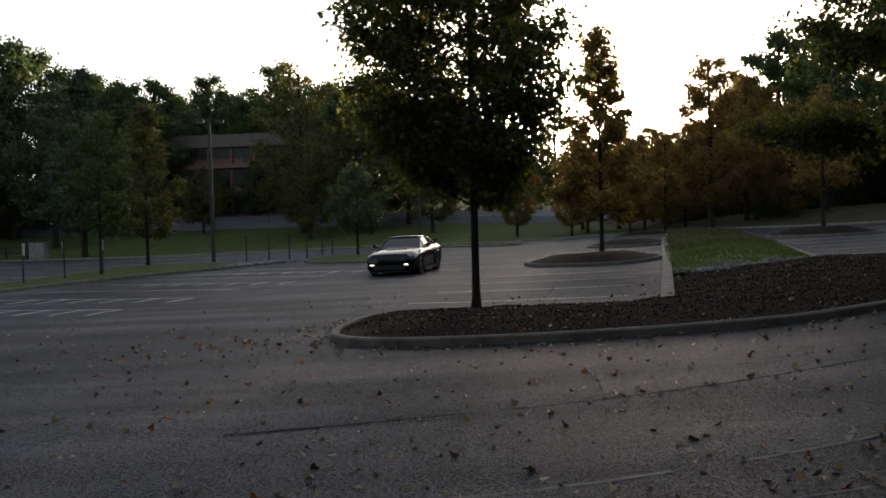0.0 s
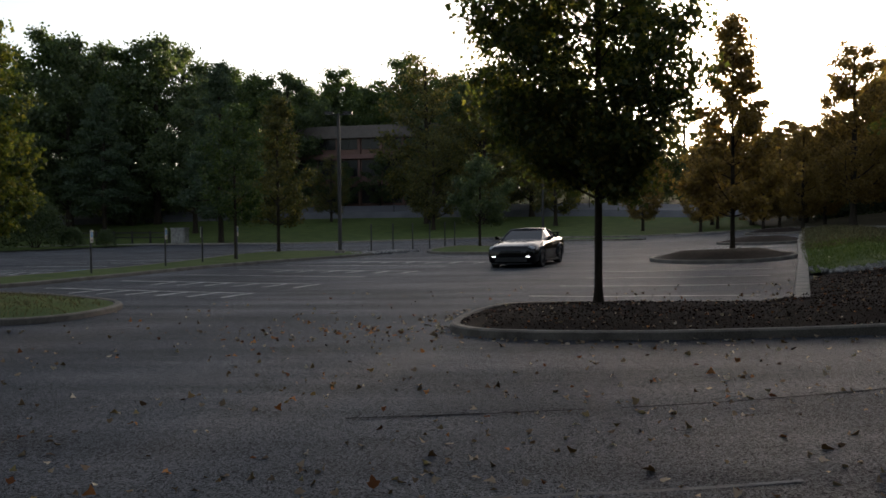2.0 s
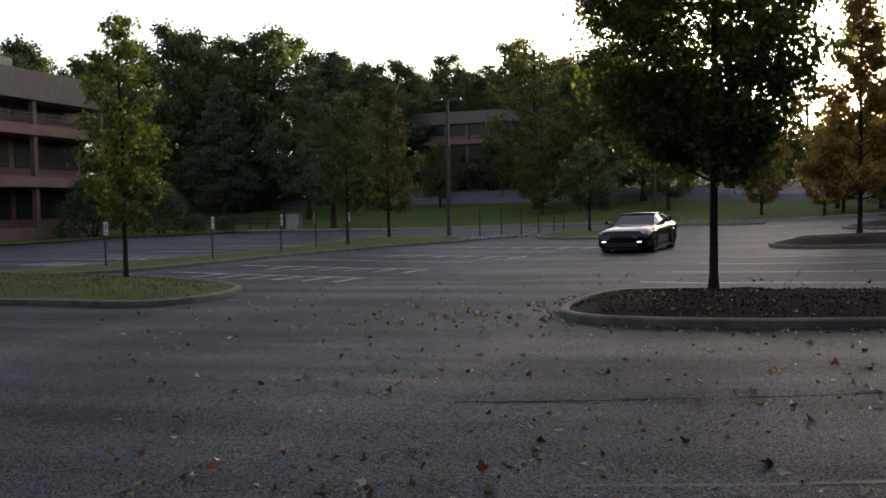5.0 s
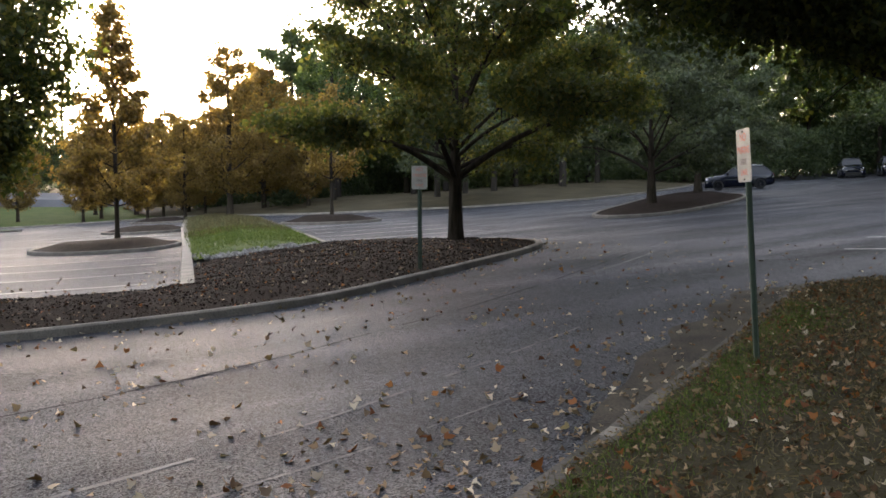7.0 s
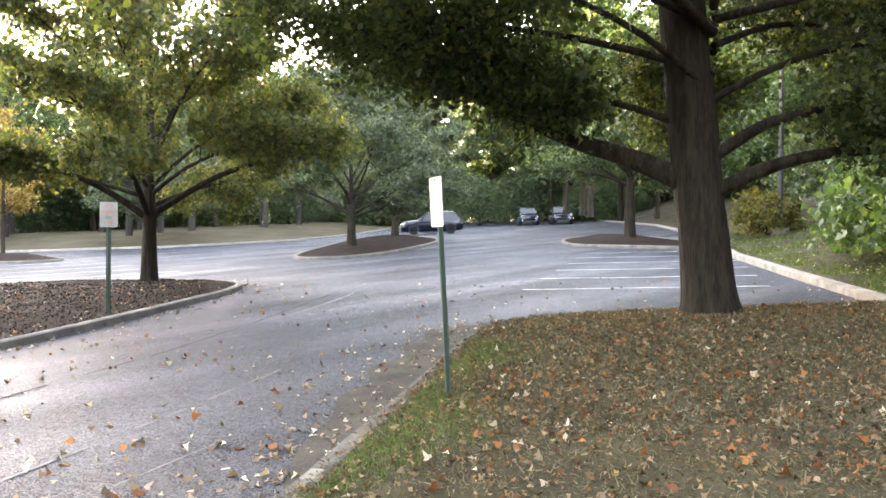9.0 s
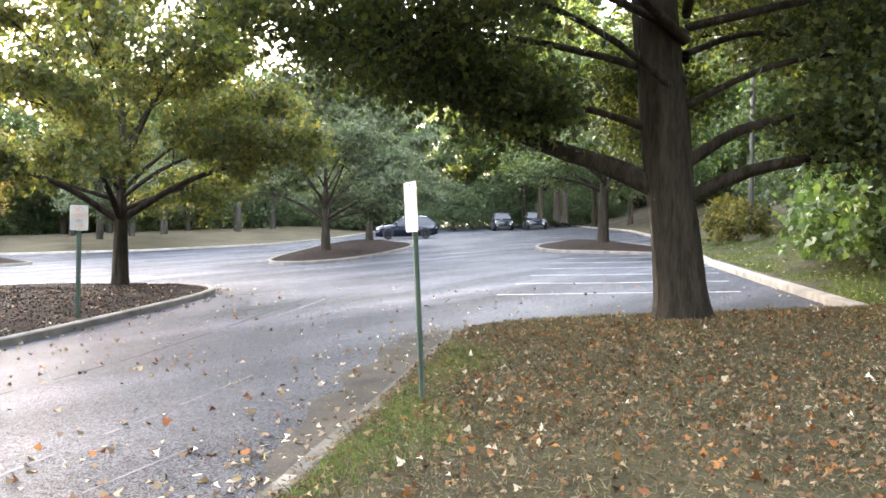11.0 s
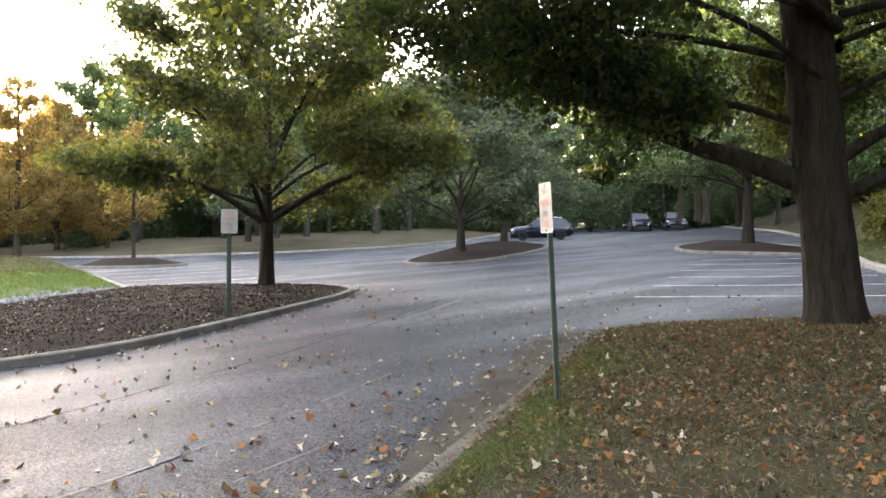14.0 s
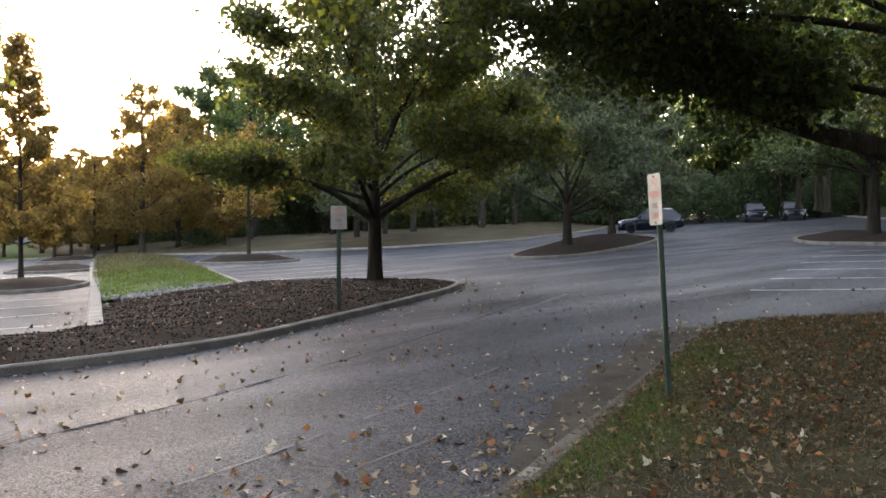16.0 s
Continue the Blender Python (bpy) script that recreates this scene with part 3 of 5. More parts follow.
ENVELOPES = {
    "egg": lambda h: math.sin(math.pi * min(1, h * 0.9 + 0.12)) ** 0.7,
    "cone": lambda h: (1 - h) ** 0.85 * min(1, 0.45 + h * 4),
    "spire": lambda h: max(0.06, (1 - h) ** 1.15) * min(1, 0.55 + h * 3.5),
    "spread": lambda h: math.sin(math.pi * min(1, h * 0.72 + 0.28)) ** 0.55,
    "column": lambda h: math.sin(math.pi * min(1, h * 0.9 + 0.09)) ** 0.6,
}


def bend(a, b, sag, rng, steps=5):
    d = (b - a).length
    out = []
    off = Vector(rng.normal(size=3)) * d * 0.07
    for i in range(steps + 1):
        t = i / steps
        out.append(a.lerp(b, t) + Vector((0, 0, sag * d * 4 * t * (1 - t))) + off * math.sin(math.pi * t))
    return out


def along(path, t):
    k = min(max(t, 0.0), 0.999) * (len(path) - 1)
    i = int(k)
    return path[i].lerp(path[i + 1], k - i), (path[i + 1] - path[i]).normalized()


def tree(height, trunk_r, bottom, spread, shape, leaves, size, leaf, label, bark="bark", seed=1, limbs=12, leaf_shape=DIAMOND, clump=0.5, extra=(), sparse_top=0.0,
         fork=None, flare=1.5, lean=(0.0, 0.0), boughs=6, sprays=6, flat_boughs=False, taper=0.62, bare=0.3, shift=(0.0, 0.0), category="tree"):
    """A tree at the origin: trunk, limbs, branches and twigs in turn, with single leaves set along the twigs."""
    rng = np.random.default_rng(seed)
    env = ENVELOPES[shape]
    top = height * (0.82 if fork else 0.95)
    verts, faces = [], []

    def stem(z):
        k = max(0.0, z / top)
        return Vector((lean[0] * k + 0.25 * trunk_r * math.sin(seed + 5 * k) * k, lean[1] * k + 0.25 * trunk_r * math.cos(2 * seed + 4 * k) * k, z))

    def girth(z):
        k = max(0.0, z / top)
        body = 1.05 - taper * k if not fork else 1.03 - (0.1 if trunk_r > 0.3 else 0.25) * min(1, z / fork) - (0.72 * max(0.0, (z - fork) / (top - fork)) ** 0.7)
        return trunk_r * max(0.08, body) * (1 + (flare - 1) * math.exp(-(z + 0.15) / (0.3 if trunk_r > 0.15 else 0.12)))

    rise = [-0.15 + (top + 0.15) * (k / 44) ** 1.2 for k in range(45)]
    if trunk_r > 0.15:
        tube(verts, faces, [stem(z) for z in rise], [girth(z) for z in rise], 40, 0.13)
    else:
        tube(verts, faces, [stem(z) for z in rise[::3]], [girth(z) for z in rise[::3]], 10)
    twig_a, twig_b = [], []

    def branch(path, r, length, first=None):
        """Side branches of a limb, each with its twigs."""
        first = bare if first is None else first
        count = max(3, int(boughs * (0.6 + 0.5 * length / spread)))
        for b in range(count):
            t = first + (1 - first) * (b + rng.uniform(0.2, 1.0)) / count
            p, d = along(path, t)
            side = d.cross(Vector((0, 0, 1)))
            if side.length < 0.1:
                side = Vector((1, 0, 0))
            side.normalize()
            way = d * rng.uniform(0.5, 1.0) + side * rng.choice((-1, 1)) * rng.uniform(0.4, 1.0) + Vector((0, 0, rng.uniform(-0.15, 0.15) if flat_boughs else rng.uniform(-0.35, 0.6)))
            reach = max(0.35, length * rng.uniform(0.3, 0.48) * (1.15 - 0.6 * t))
            q = p + way.normalized() * reach
            line = bend(p, q, -0.03 if flat_boughs else 0.05, rng, 3)
            tube(verts, faces, line, [r * 0.5 * (1 - t * 0.5) * k for k in (1, 0.75, 0.5, 0.2)], 4)
            for w in range(sprays):
                a, d2 = along(line, rng.uniform(0.2, 1.0))
                v = Vector(rng.normal(size=3) * np.array([1, 1, 0.25 if flat_boughs else 0.65])).normalized() + d2 * 0.7
                e = a + v.normalized() * clump * rng.uniform(0.5, 1.25)
                if rng.uniform() < sparse_top * max(0.0, (e.z - bottom) / (height - bottom)):
                    continue
                tube(verts, faces, [a, a.lerp(e, 0.5) + Vector((0, 0, 0.03)), e], [r * 0.16, r * 0.1, r * 0.03], 3)
                twig_a.append(a[:])
                twig_b.append(e[:])

    for i in range(limbs):
        h = (i + rng.uniform(0.1, 0.9)) / limbs
        z1 = bottom + (height - bottom) * h
        a = i * 2.399 + rng.uniform(-0.4, 0.4)
        r = spread * env(h) * rng.uniform(0.72, 1.0)
        if flat_boughs:
            z0 = min(top, z1 + 0.04 * r)
        elif fork:
            z0 = min(top * 0.95, fork * rng.uniform(0.85, 1.05) + max(0.0, z1 - fork) * 0.5 * h)
        else:
            z0 = min(top, max(bottom * 0.8, z1 - r * rng.uniform(0.5, 0.9)))
        s, e = stem(z0), stem(z1) + Vector((r * math.cos(a) + shift[0], r * math.sin(a) + shift[1], 0))
        e.z = z1
        mid = s.lerp(e, 0.5)
        mid.z = s.z + (e.z - s.z) * (0.78 if fork else 0.36) + (0.1 * r if fork else 0.0)
        mid += Vector(rng.normal(size=3)) * 0.08 * r
        way = [s * (1 - t) ** 2 + mid * 2 * t * (1 - t) + e * t * t for t in [k / 7 for k in range(8)]]
        r0 = girth(z0) * (0.3 if trunk_r > 0.3 else 0.46 if fork else 0.4)
        tube(verts, faces, way, [r0 * (1 - 0.85 * j / 7) for j in range(8)], 6)
        branch(way, r0 * 0.75, (e - s).length)
    crest = [stem(top * k) for k in (0.62, 0.75, 0.88, 1.0)]
    if shape not in ("cone", "spire"):
        branch(crest, girth(top * 0.7) * 0.4, spread * 0.5, 0.1)
    for points, r0 in extra:
        way = rounded(points, False, 2)
        tube(verts, faces, way, [r0 * (1 - 0.72 * j / (len(way) - 1)) for j in range(len(way))], 10)
        branch(way, r0 * 0.6, (way[-1] - way[0]).length * 0.6, 0.42)
    ta, tb = np.array(twig_a), np.array(twig_b)
    pick = rng.integers(0, len(ta), leaves)
    k = rng.uniform(0.1, 1.08, (leaves, 1))
    loose = np.where(rng.uniform(size=(leaves, 1)) < 0.45, 0.62, 0.28) * clump
    pts = ta[pick] * (1 - k) + tb[pick] * k + np.clip(rng.normal(size=(leaves, 3)), -1.7, 1.7) * loose * np.array([1, 1, 0.6])
    thing = new("tree" if category == "tree" else category.replace(" ", "_"))
    mesh_object("trunk", verts, faces, M[bark], thing, flat=False)
    crown = new("crown", leaf_mesh("crown", pts, size * rng.uniform(0.6, 1.25, leaves), leaf_shape, L[leaf], rng))
    crown.parent = thing
    return tagged(thing, label, category)


def put(thing, x, y, up=0.1, turn=0.0, z=None):
    thing.matrix_basis = pose(x, y, (gz(x, y) + up) if z is None else z, 0, 0, turn)
    return thing


def again(thing, x, y, scale=1.0, turn=0.0, up=0.0, tall=1.0):
    return copy_thing(thing, pose(x, y, gz(x, y) + up, 0, 0, turn) @ Matrix.Diagonal((scale, scale, scale * tall, 1)))


# the young maple on the main island
put(tree(8.4, 0.075, 2.3, 2.15, "egg", 48000, 0.118, "maple", "young maple with dense dark green foliage in mulch", seed=3, limbs=30, leaf_shape=LOBED, clump=0.42, boughs=9, sprays=7, bare=0.18, shift=(-0.42, 0),
         extra=[([(0, 0, 1.95), (-0.55, 0.1, 2.35), (-1.0, 0.1, 2.7), (-1.5, 0.2, 3.3)], 0.032)]), 0.62, 16.0, 0.28)
# the amber tree on the second island
put(tree(8.5, 0.085, 1.5, 2.75, "spire", 17000, 0.14, "amber", "tall amber young tree glowing against the low sun", seed=8, limbs=34, leaf_shape=STAR, clump=0.36, sparse_top=0.35), 6.35, 33.6, 0.35)
# the spreading tree at the island's end
put(tree(9.4, 0.185, 2.4, 4.9, "spread", 70000, 0.14, "russet", "wide spreading maple with a low fork over the mulch island", seed=5, limbs=17, leaf_shape=LOBED, clump=0.55, fork=2.0, flare=1.3, sparse_top=0.2, boughs=9, sprays=8,
         extra=[([(0, 0, 1.55), (-1.2, 0.5, 2.45), (-2.6, 1.1, 2.9), (-4.3, 1.7, 2.7)], 0.09), ([(0, 0, 1.6), (1.3, -0.9, 2.7), (2.7, -2.0, 3.3), (3.6, -2.7, 3.4)], 0.09),
                ([(0, 0, 1.6), (-1.0, -0.9, 2.5), (-2.2, -2.2, 3.0), (-3.0, -3.2, 2.8)], 0.08)]), 12.3, 19.2, 0.26)
# the big tree on the verge: its limbs reach across the road
put(tree(12.5, 0.35, 3.3, 7.2, "spread", 255000, 0.12, "canopy", "massive dark maple with long low limbs on the verge", seed=12, limbs=26, leaf_shape=LOBED, clump=0.75, fork=6.8, flare=1.4, lean=(-0.35, 0.95), boughs=10, sprays=8,
         extra=[([(0, 0, 1.7), (-0.35, 0.9, 2.25), (-0.8, 2.1, 2.65), (-1.3, 3.2, 3.25), (-2.2, 4.8, 4.0)], 0.19), ([(0, 0, 1.75), (0.4, -1.0, 2.3), (1.0, -2.6, 2.4), (1.9, -5.2, 2.7)], 0.12),
                ([(0, 0, 2.3), (0.3, -0.8, 2.9), (0.9, -2.2, 3.05), (1.5, -3.8, 3.7)], 0.1), ([(0, 0, 2.6), (-0.4, 1.0, 3.1), (-0.9, 2.2, 3.4), (-1.8, 4.0, 3.8)], 0.075),
                ([(0, 0, 3.3), (-1.4, 0.6, 4.1), (-3.6, 1.4, 4.5), (-6, 2.4, 4.7)], 0.06), ([(0, 0, 4.2), (-3.0, 0.5, 5.2), (-6.6, 0.9, 5.2), (-8.6, 0.6, 4.6), (-9.7, 0.2, 3.8)], 0.08), ([(0, 0, 4.3), (-3, 1.6, 5.2), (-6, 2.8, 5.0), (-8.4, 3.2, 4.0)], 0.07),
                ([(0, 0, 4.6), (-2.4, -1.2, 5.4), (-5.6, -2.4, 5.6), (-8.6, -2.8, 5.0)], 0.075), ([(0, 0, 3.6), (-0.9, 2.0, 4.3), (-2.4, 4.4, 4.6), (-4.4, 6.2, 4.5)], 0.065),
                ([(0, 0, 3.2), (0.9, -1.0, 3.9), (2.0, -2.4, 4.2), (3.4, -3.6, 4.2)], 0.06), ([(0, 0, 3.9), (1.6, 1.2, 4.5), (3.4, 2.0, 4.4), (5.0, 2.6, 4.0)], 0.06), ([(0, 0, 4.4), (1.4, -2.0, 5.0), (2.6, -4.2, 5.0), (3.6, -6.0, 4.6)], 0.07),
                ([(0, 0, 4.0), (1.8, -0.4, 4.7), (4.0, -1.0, 4.9), (6.0, -1.6, 4.6)], 0.06)]), 12.65, 4.75, 0.2)
# trees of the fork island and of the far row's end
rosy = tree(8.2, 0.2, 1.6, 4.5, "spread", 38000, 0.165, "bluish", "spreading tree with grey-green leaves in a mulch island", bark="bark", seed=21, limbs=15, clump=0.55, fork=1.5, boughs=8, sprays=7)
put(rosy, 27.6, 27.0, 0.25)
again(rosy, 39.3, 34.7, 1.05, 140, 0.25)
again(rosy, 30.5, 47.5, 1.0, 60, 0.3)
put(tree(7.6, 0.24, 2.6, 4.0, "spread", 24000, 0.16, "dark", "broad dark green tree at the end of the bays", seed=24, limbs=15, clump=0.6, fork=2.4, boughs=7, sprays=7), 35.9, 17.3, 0.25)
# young trees of the left lots
put(tree(6.9, 0.065, 1.5, 1.0, "egg", 6500, 0.115, "lime", "slender young tree turning yellow on a grass island", seed=31, limbs=26, leaf_shape=STAR, clump=0.24, sparse_top=0.4, boughs=5, sprays=5), -14.35, 19.6, 0.2)
put(tree(7.2, 0.08, 2.0, 1.6, "column", 9000, 0.15, "green", "dense green young tree on a grass strip", seed=33, limbs=20, clump=0.36), -15.6, 38.6, 0.15)
put(tree(8.6, 0.1, 1.9, 2.8, "cone", 13000, 0.16, "olive", "rounded young tree with olive leaves on a grass strip", seed=34, limbs=24, clump=0.4), -16.5, 47.3, 0.15)
small = tree(5.2, 0.09, 1.6, 1.9, "egg", 8000, 0.16, "dark", "small dark round tree on a grass island", seed=36, limbs=14, clump=0.4)
put(small, -5.2, 52.0, 0.15)
# trees round the upper lot and against the sun
put(tree(6.5, 0.09, 2.0, 1.9, "egg", 3600, 0.18, "amber", "thin young tree in the upper lot's mulch island", seed=41, limbs=14, clump=0.4, sparse_top=0.3), 18.3, 40.5, 0.35)
amber = tree(12.2, 0.2, 1.8, 3.2, "column", 23000, 0.19, "amber", "autumn tree lit from behind by the setting sun", seed=43, limbs=28, clump=0.55, sparse_top=0.15)
put(amber, 19.6, 61.5, 0.3)
for x, y, s, t in ((24.2, 67, 0.98, 40), (26, 62, 0.72, 120), (12, 78, 0.6, 200), (15.8, 71, 0.54, 150), (18.5, 77, 0.6, 250), (20.5, 71, 0.62, 30), (29, 74, 0.85, 310), (7.5, 84, 0.66, 77), (22, 84, 0.7, 10), (14.5, 84, 0.7, 95), (17.5, 66, 0.6, 170), (25, 80, 0.8, 260), (18.5, 88, 0.85, 10), (22.5, 90, 0.85, 80), (26.5, 88, 0.85, 150), (31, 90, 0.9, 220), (15, 90, 0.8, 300), (21, 78, 0.72, 45)):
    again(amber, x, y, s, t)

# woods: a few kinds, set out again and again
oak = tree(17, 0.3, 3.0, 5.6, "egg", 17000, 0.36, "dark", "tall dark woodland oak", seed=51, limbs=24, clump=0.9, sprays=5)
put(oak, -62, 112, 0)
ash = tree(19, 0.2, 4.5, 4.8, "column", 16000, 0.34, "green", "tall green woodland tree", seed=52, limbs=26, clump=0.85, sprays=5)
put(ash, -48, 122, 0)
elm = tree(15, 0.26, 2.2, 5.0, "egg", 10000, 0.3, "olive", "hazy yellow-green woodland tree with a thin top", seed=53, limbs=24, clump=0.8, sparse_top=0.75)
put(elm, -9, 96, 0)
pine = tree(17, 0.24, 2.4, 5.2, "cone", 26000, 0.26, "pine", "broad dark pine with layered boughs", seed=54, limbs=44, clump=0.6, flat_boughs=True, boughs=8, sprays=6)
put(pine, -33, 78, 0)
thin = tree(16, 0.24, 5.0, 3.4, "column", 9000, 0.28, "green", "slim park tree with a long bare trunk", bark="bark_grey", seed=55, limbs=16, clump=0.7)
put(thin, 41, 58, 0.3)
rnd = random.Random(7)
for i in range(30):
    az = -52 + 50 * (i + rnd.uniform(-.3, .3)) / 30
    d = rnd.uniform(140, 160) if -20 < az < -9 else rnd.uniform(116, 150)
    s = (1.05 if az < -24 else 0.82) * rnd.uniform(0.9, 1.15)
    again(rnd.choice((oak, ash, oak)), d * math.sin(radians(az)), d * math.cos(radians(az)), s * 1.25, rnd.uniform(0, 360))
for i in range(16):
    az, d = -23 + 18 * i / 16, 138 + 12 * math.sin(i * 2.7)
    again((oak, ash)[i % 2], d * math.sin(radians(az)), d * math.cos(radians(az)), 1.05 + 0.12 * math.sin(i * 1.9), 77 * i)
for x, y, s, t in ((-36, 118, 0.44, 20), (-31, 117.5, 0.4, 110), (-26, 118, 0.46, 200), (-40, 118, 0.42, 290), (-21, 118, 0.46, 60)):
    again(oak, x, y, s, t)
for i in range(14):
    az = -9 + 26 * i / 14
    d = rnd.uniform(112, 150)
    again(rnd.choice((elm, oak)), d * math.sin(radians(az)), d * math.cos(radians(az)), rnd.uniform(0.8, 1.0) * (1.0 if az < 8 else 0.62), rnd.uniform(0, 360))
for x, y, s, t in ((-1, 92, 0.75, 50), (-14, 90, 0.7, 100), (-10, 101, 1.0, 10), (-4, 104, 1.1, 200), (-16, 98, 1.28, 260), (-29, 103, 0.55, 33), (-37, 103, 0.5, 190)):
    again(elm, x, y, s, t)
for x, y, s, t in ((-42, 92, 0.9, 30), (-52, 90, 1.0, 80), (-60, 96, 1.1, 200)):
    again(rnd.choice((pine, oak)), x, y, s, t)
for i in range(40):
    az = 20 + 62 * (i + rnd.uniform(-.3, .3)) / 40
    d = rnd.uniform(88, 125) if az < 62 else rnd.uniform(75, 110)
    again(rnd.choice((oak, ash, ash, elm)), d * math.sin(radians(az)), d * math.cos(radians(az)), rnd.uniform(0.8, 1.1), rnd.uniform(0, 360))
for x, y, s, t in ((33, 54, 0.9, 20), (36.5, 55.5, 0.85, 60), (46, 55, 1.0, 100), (50, 60, 1.05, 150), (39, 68, 1.0, 190), (45, 72, 1.1, 240), (57, 63, 1.0, 280), (53, 71, 0.9, 330), (30, 66, 0.9, 15),
                   (62, 70, 1.0, 115), (68, 66, 0.95, 205), (36, 78, 1.1, 95)):
    again(thin, x, y, s, t, 0.3)
for x, y, s, t in ((52, 28, 0.9, 0), (60, 33, 1.0, 90), (66, 38, 1.0, 180), (47, 13, 0.85, 20), (41, 6, 0.85, 70), (34, 2, 0.8, 130), (30, -4, 0.8, 200), (58, 22, 0.9, 250), (72, 32, 1.0, 300), (50, 4, 1.0, 340),
                   (80, 48, 1.0, 30), (86, 60, 1.0, 75), (28, 2.5, 0.62, 10), (33, 5.5, 0.66, 95), (39, 8.5, 0.7, 165), (25.5, -1.5, 0.7, 235), (45, 9.5, 0.8, 305)):
    again(ash, x, y, s, t, SIDE_UP(x, y) - gz(x, y))


def bush(radius, height, leaves, size, leaf, label, seed, shape=DIAMOND, category="bush"):
    rng = np.random.default_rng(seed)
    thing = new(category)
    verts, faces = [], []
    tips = []
    for i in range(14):
        a, r = i * 2.4, radius * rng.uniform(0.4, 0.95)
        e = Vector((r * math.cos(a), r * math.sin(a), height * (1 - 0.6 * (r / radius) ** 2) * rng.uniform(0.8, 1.0)))
        way = bend(Vector((0.1 * math.cos(a), 0.1 * math.sin(a), -0.1)), e, 0.1, rng, 4)
        tube(verts, faces, way, [0.03, 0.025, 0.02, 0.014, 0.006], 5)
        tips += [np.array(way[3]), np.array(way[4])]
    n = max(60, leaves // 30)
    a, h = rng.uniform(0, 2 * math.pi, n), rng.uniform(0.08, 1, n) ** 0.8
    r = radius * np.sqrt(np.maximum(0, 1 - (h * 0.98) ** 2)) * rng.uniform(0.7, 1.05, n)
    clumps = np.vstack([np.array(tips), np.stack([r * np.cos(a), r * np.sin(a), height * h], -1)])
    pts = clumps[rng.integers(0, len(clumps), leaves)] + rng.normal(size=(leaves, 3)) * 0.16 * radius ** 0.5
    pts[:, 2] = np.maximum(pts[:, 2], 0.03)
    mesh_object("stems", verts, faces, M["bark"], thing, flat=False)
    new("foliage", leaf_mesh("foliage", pts, size * rng.uniform(0.6, 1.3, leaves), shape, L[leaf], rng)).parent = thing
    return tagged(thing, label, category)


round_bush = bush(2.4, 4.2, 5200, 0.22, "dark", "large round dark green shrub beside the lot", 61)
put(round_bush, -44.7, 66.3, 0)
again(round_bush, -48.0, 61.3, 1.15, 50)
again(round_bush, -42.2, 67.8, 0.42, 90)
again(round_bush, -39.8, 69.0, 0.36, 200)
vine = bush(2.3, 2.6, 5200, 0.2, "vine", "bright green vine thicket with broad leaves on the bank", 62, STAR, "vine thicket")
put(vine, 22.4, 3.2, SIDE_UP(22.4, 3.2) - gz(22.4, 3.2))
for x, y, s, t in ((25.0, 3.9, 1.0, 70), (20.2, 1.6, 1.0, 130), (27.6, 4.6, 0.9, 200), (23.6, 0.6, 1.4, 260), (20.5, -2.0, 1.4, 310)):
    again(vine, x, y, s, t, SIDE_UP(x, y) - gz(x, y))
ochre = bush(1.1, 1.6, 2200, 0.17, "yellow", "ochre autumn shrub at the foot of the bank", 63)
put(ochre, 36, 11.0, SIDE_UP(36, 11.0) - gz(36, 11.0))
again(ochre, 39, 12.4, 1.1, 100, SIDE_UP(39, 12.4) - gz(39, 12.4))
hedge = bush(1.6, 1.5, 2600, 0.2, "dark", "dark clipped low shrub along the far lawn", 64)
put(hedge, 26, 66, 0.2)
for i in range(9):
    again(hedge, 24 + 5.2 * i, 80 + 1.2 * i, 1.5, 40 * i, 0.2)

thicket = bush(3.4, 4.6, 9500, 0.24, "dark", "dark woodland undergrowth", 65, category="undergrowth")
put(thicket, -70, 122, -0.2)
for i in range(64):
    az = -50 + 134 * (i + 0.5 * math.sin(i * 5.1)) / 64
    d = 104 + 9 * math.sin(i * 2.3) if 22 < az < 70 else (148 if -24 < az < -6 else 128) + 8 * math.sin(i * 1.7) if az < 22 else 84
    again(thicket, d * math.sin(radians(az)), d * math.cos(radians(az)), 1.25 + 0.4 * math.sin(i * 3.7), 37 * i, -0.2)

for i in range(14):
    az, d = 44 + 24 * i / 14, 99 + 12 * math.sin(i * 2.9)
    again(thicket, d * math.sin(radians(az)), d * math.cos(radians(az)), 0.6 + 0.35 * math.sin(i * 1.3), 67 * i, 0.1)

for x, y, s, t in ((29, 1.0, 1.0, 45), (33.5, 4.6, 0.9, 160), (38, 7.4, 0.9, 80), (25, -4, 1.2, 140), (43, 10, 0.9, 220), (35, 0, 1.3, 290), (41, 4, 1.4, 15), (48, 9, 1.4, 75)):
    again(thicket, x, y, s, t, SIDE_UP(x, y) - gz(x, y))

for i in range(16):
    az, d = 38 + 34 * i / 16, 114 + 5 * math.sin(i * 2.1)
    again(thicket, d * math.sin(radians(az)), d * math.cos(radians(az)), 1.35 + 0.55 * math.sin(i * 2.7), 31 * i, -0.3)

# unseen woods added behind the verge to close it off and cut sky fill
for i in range(46):
    az, d = 106 + 178 * i / 46 + 3 * math.sin(i * 3.1), (21, 31)[i % 2] + 5 * math.sin(i * 1.9) ** 2
    again((oak, ash, elm)[i % 3], d * math.sin(radians(az)), d * math.cos(radians(az)), 0.95 + 0.15 * (i % 2), 51 * i, 0.0)
    again(thicket, (d + 3) * math.sin(radians(az)), (d + 3) * math.cos(radians(az)), 1.3, 51 * i, 0.0)

# ---- lamps, signs, posts ----


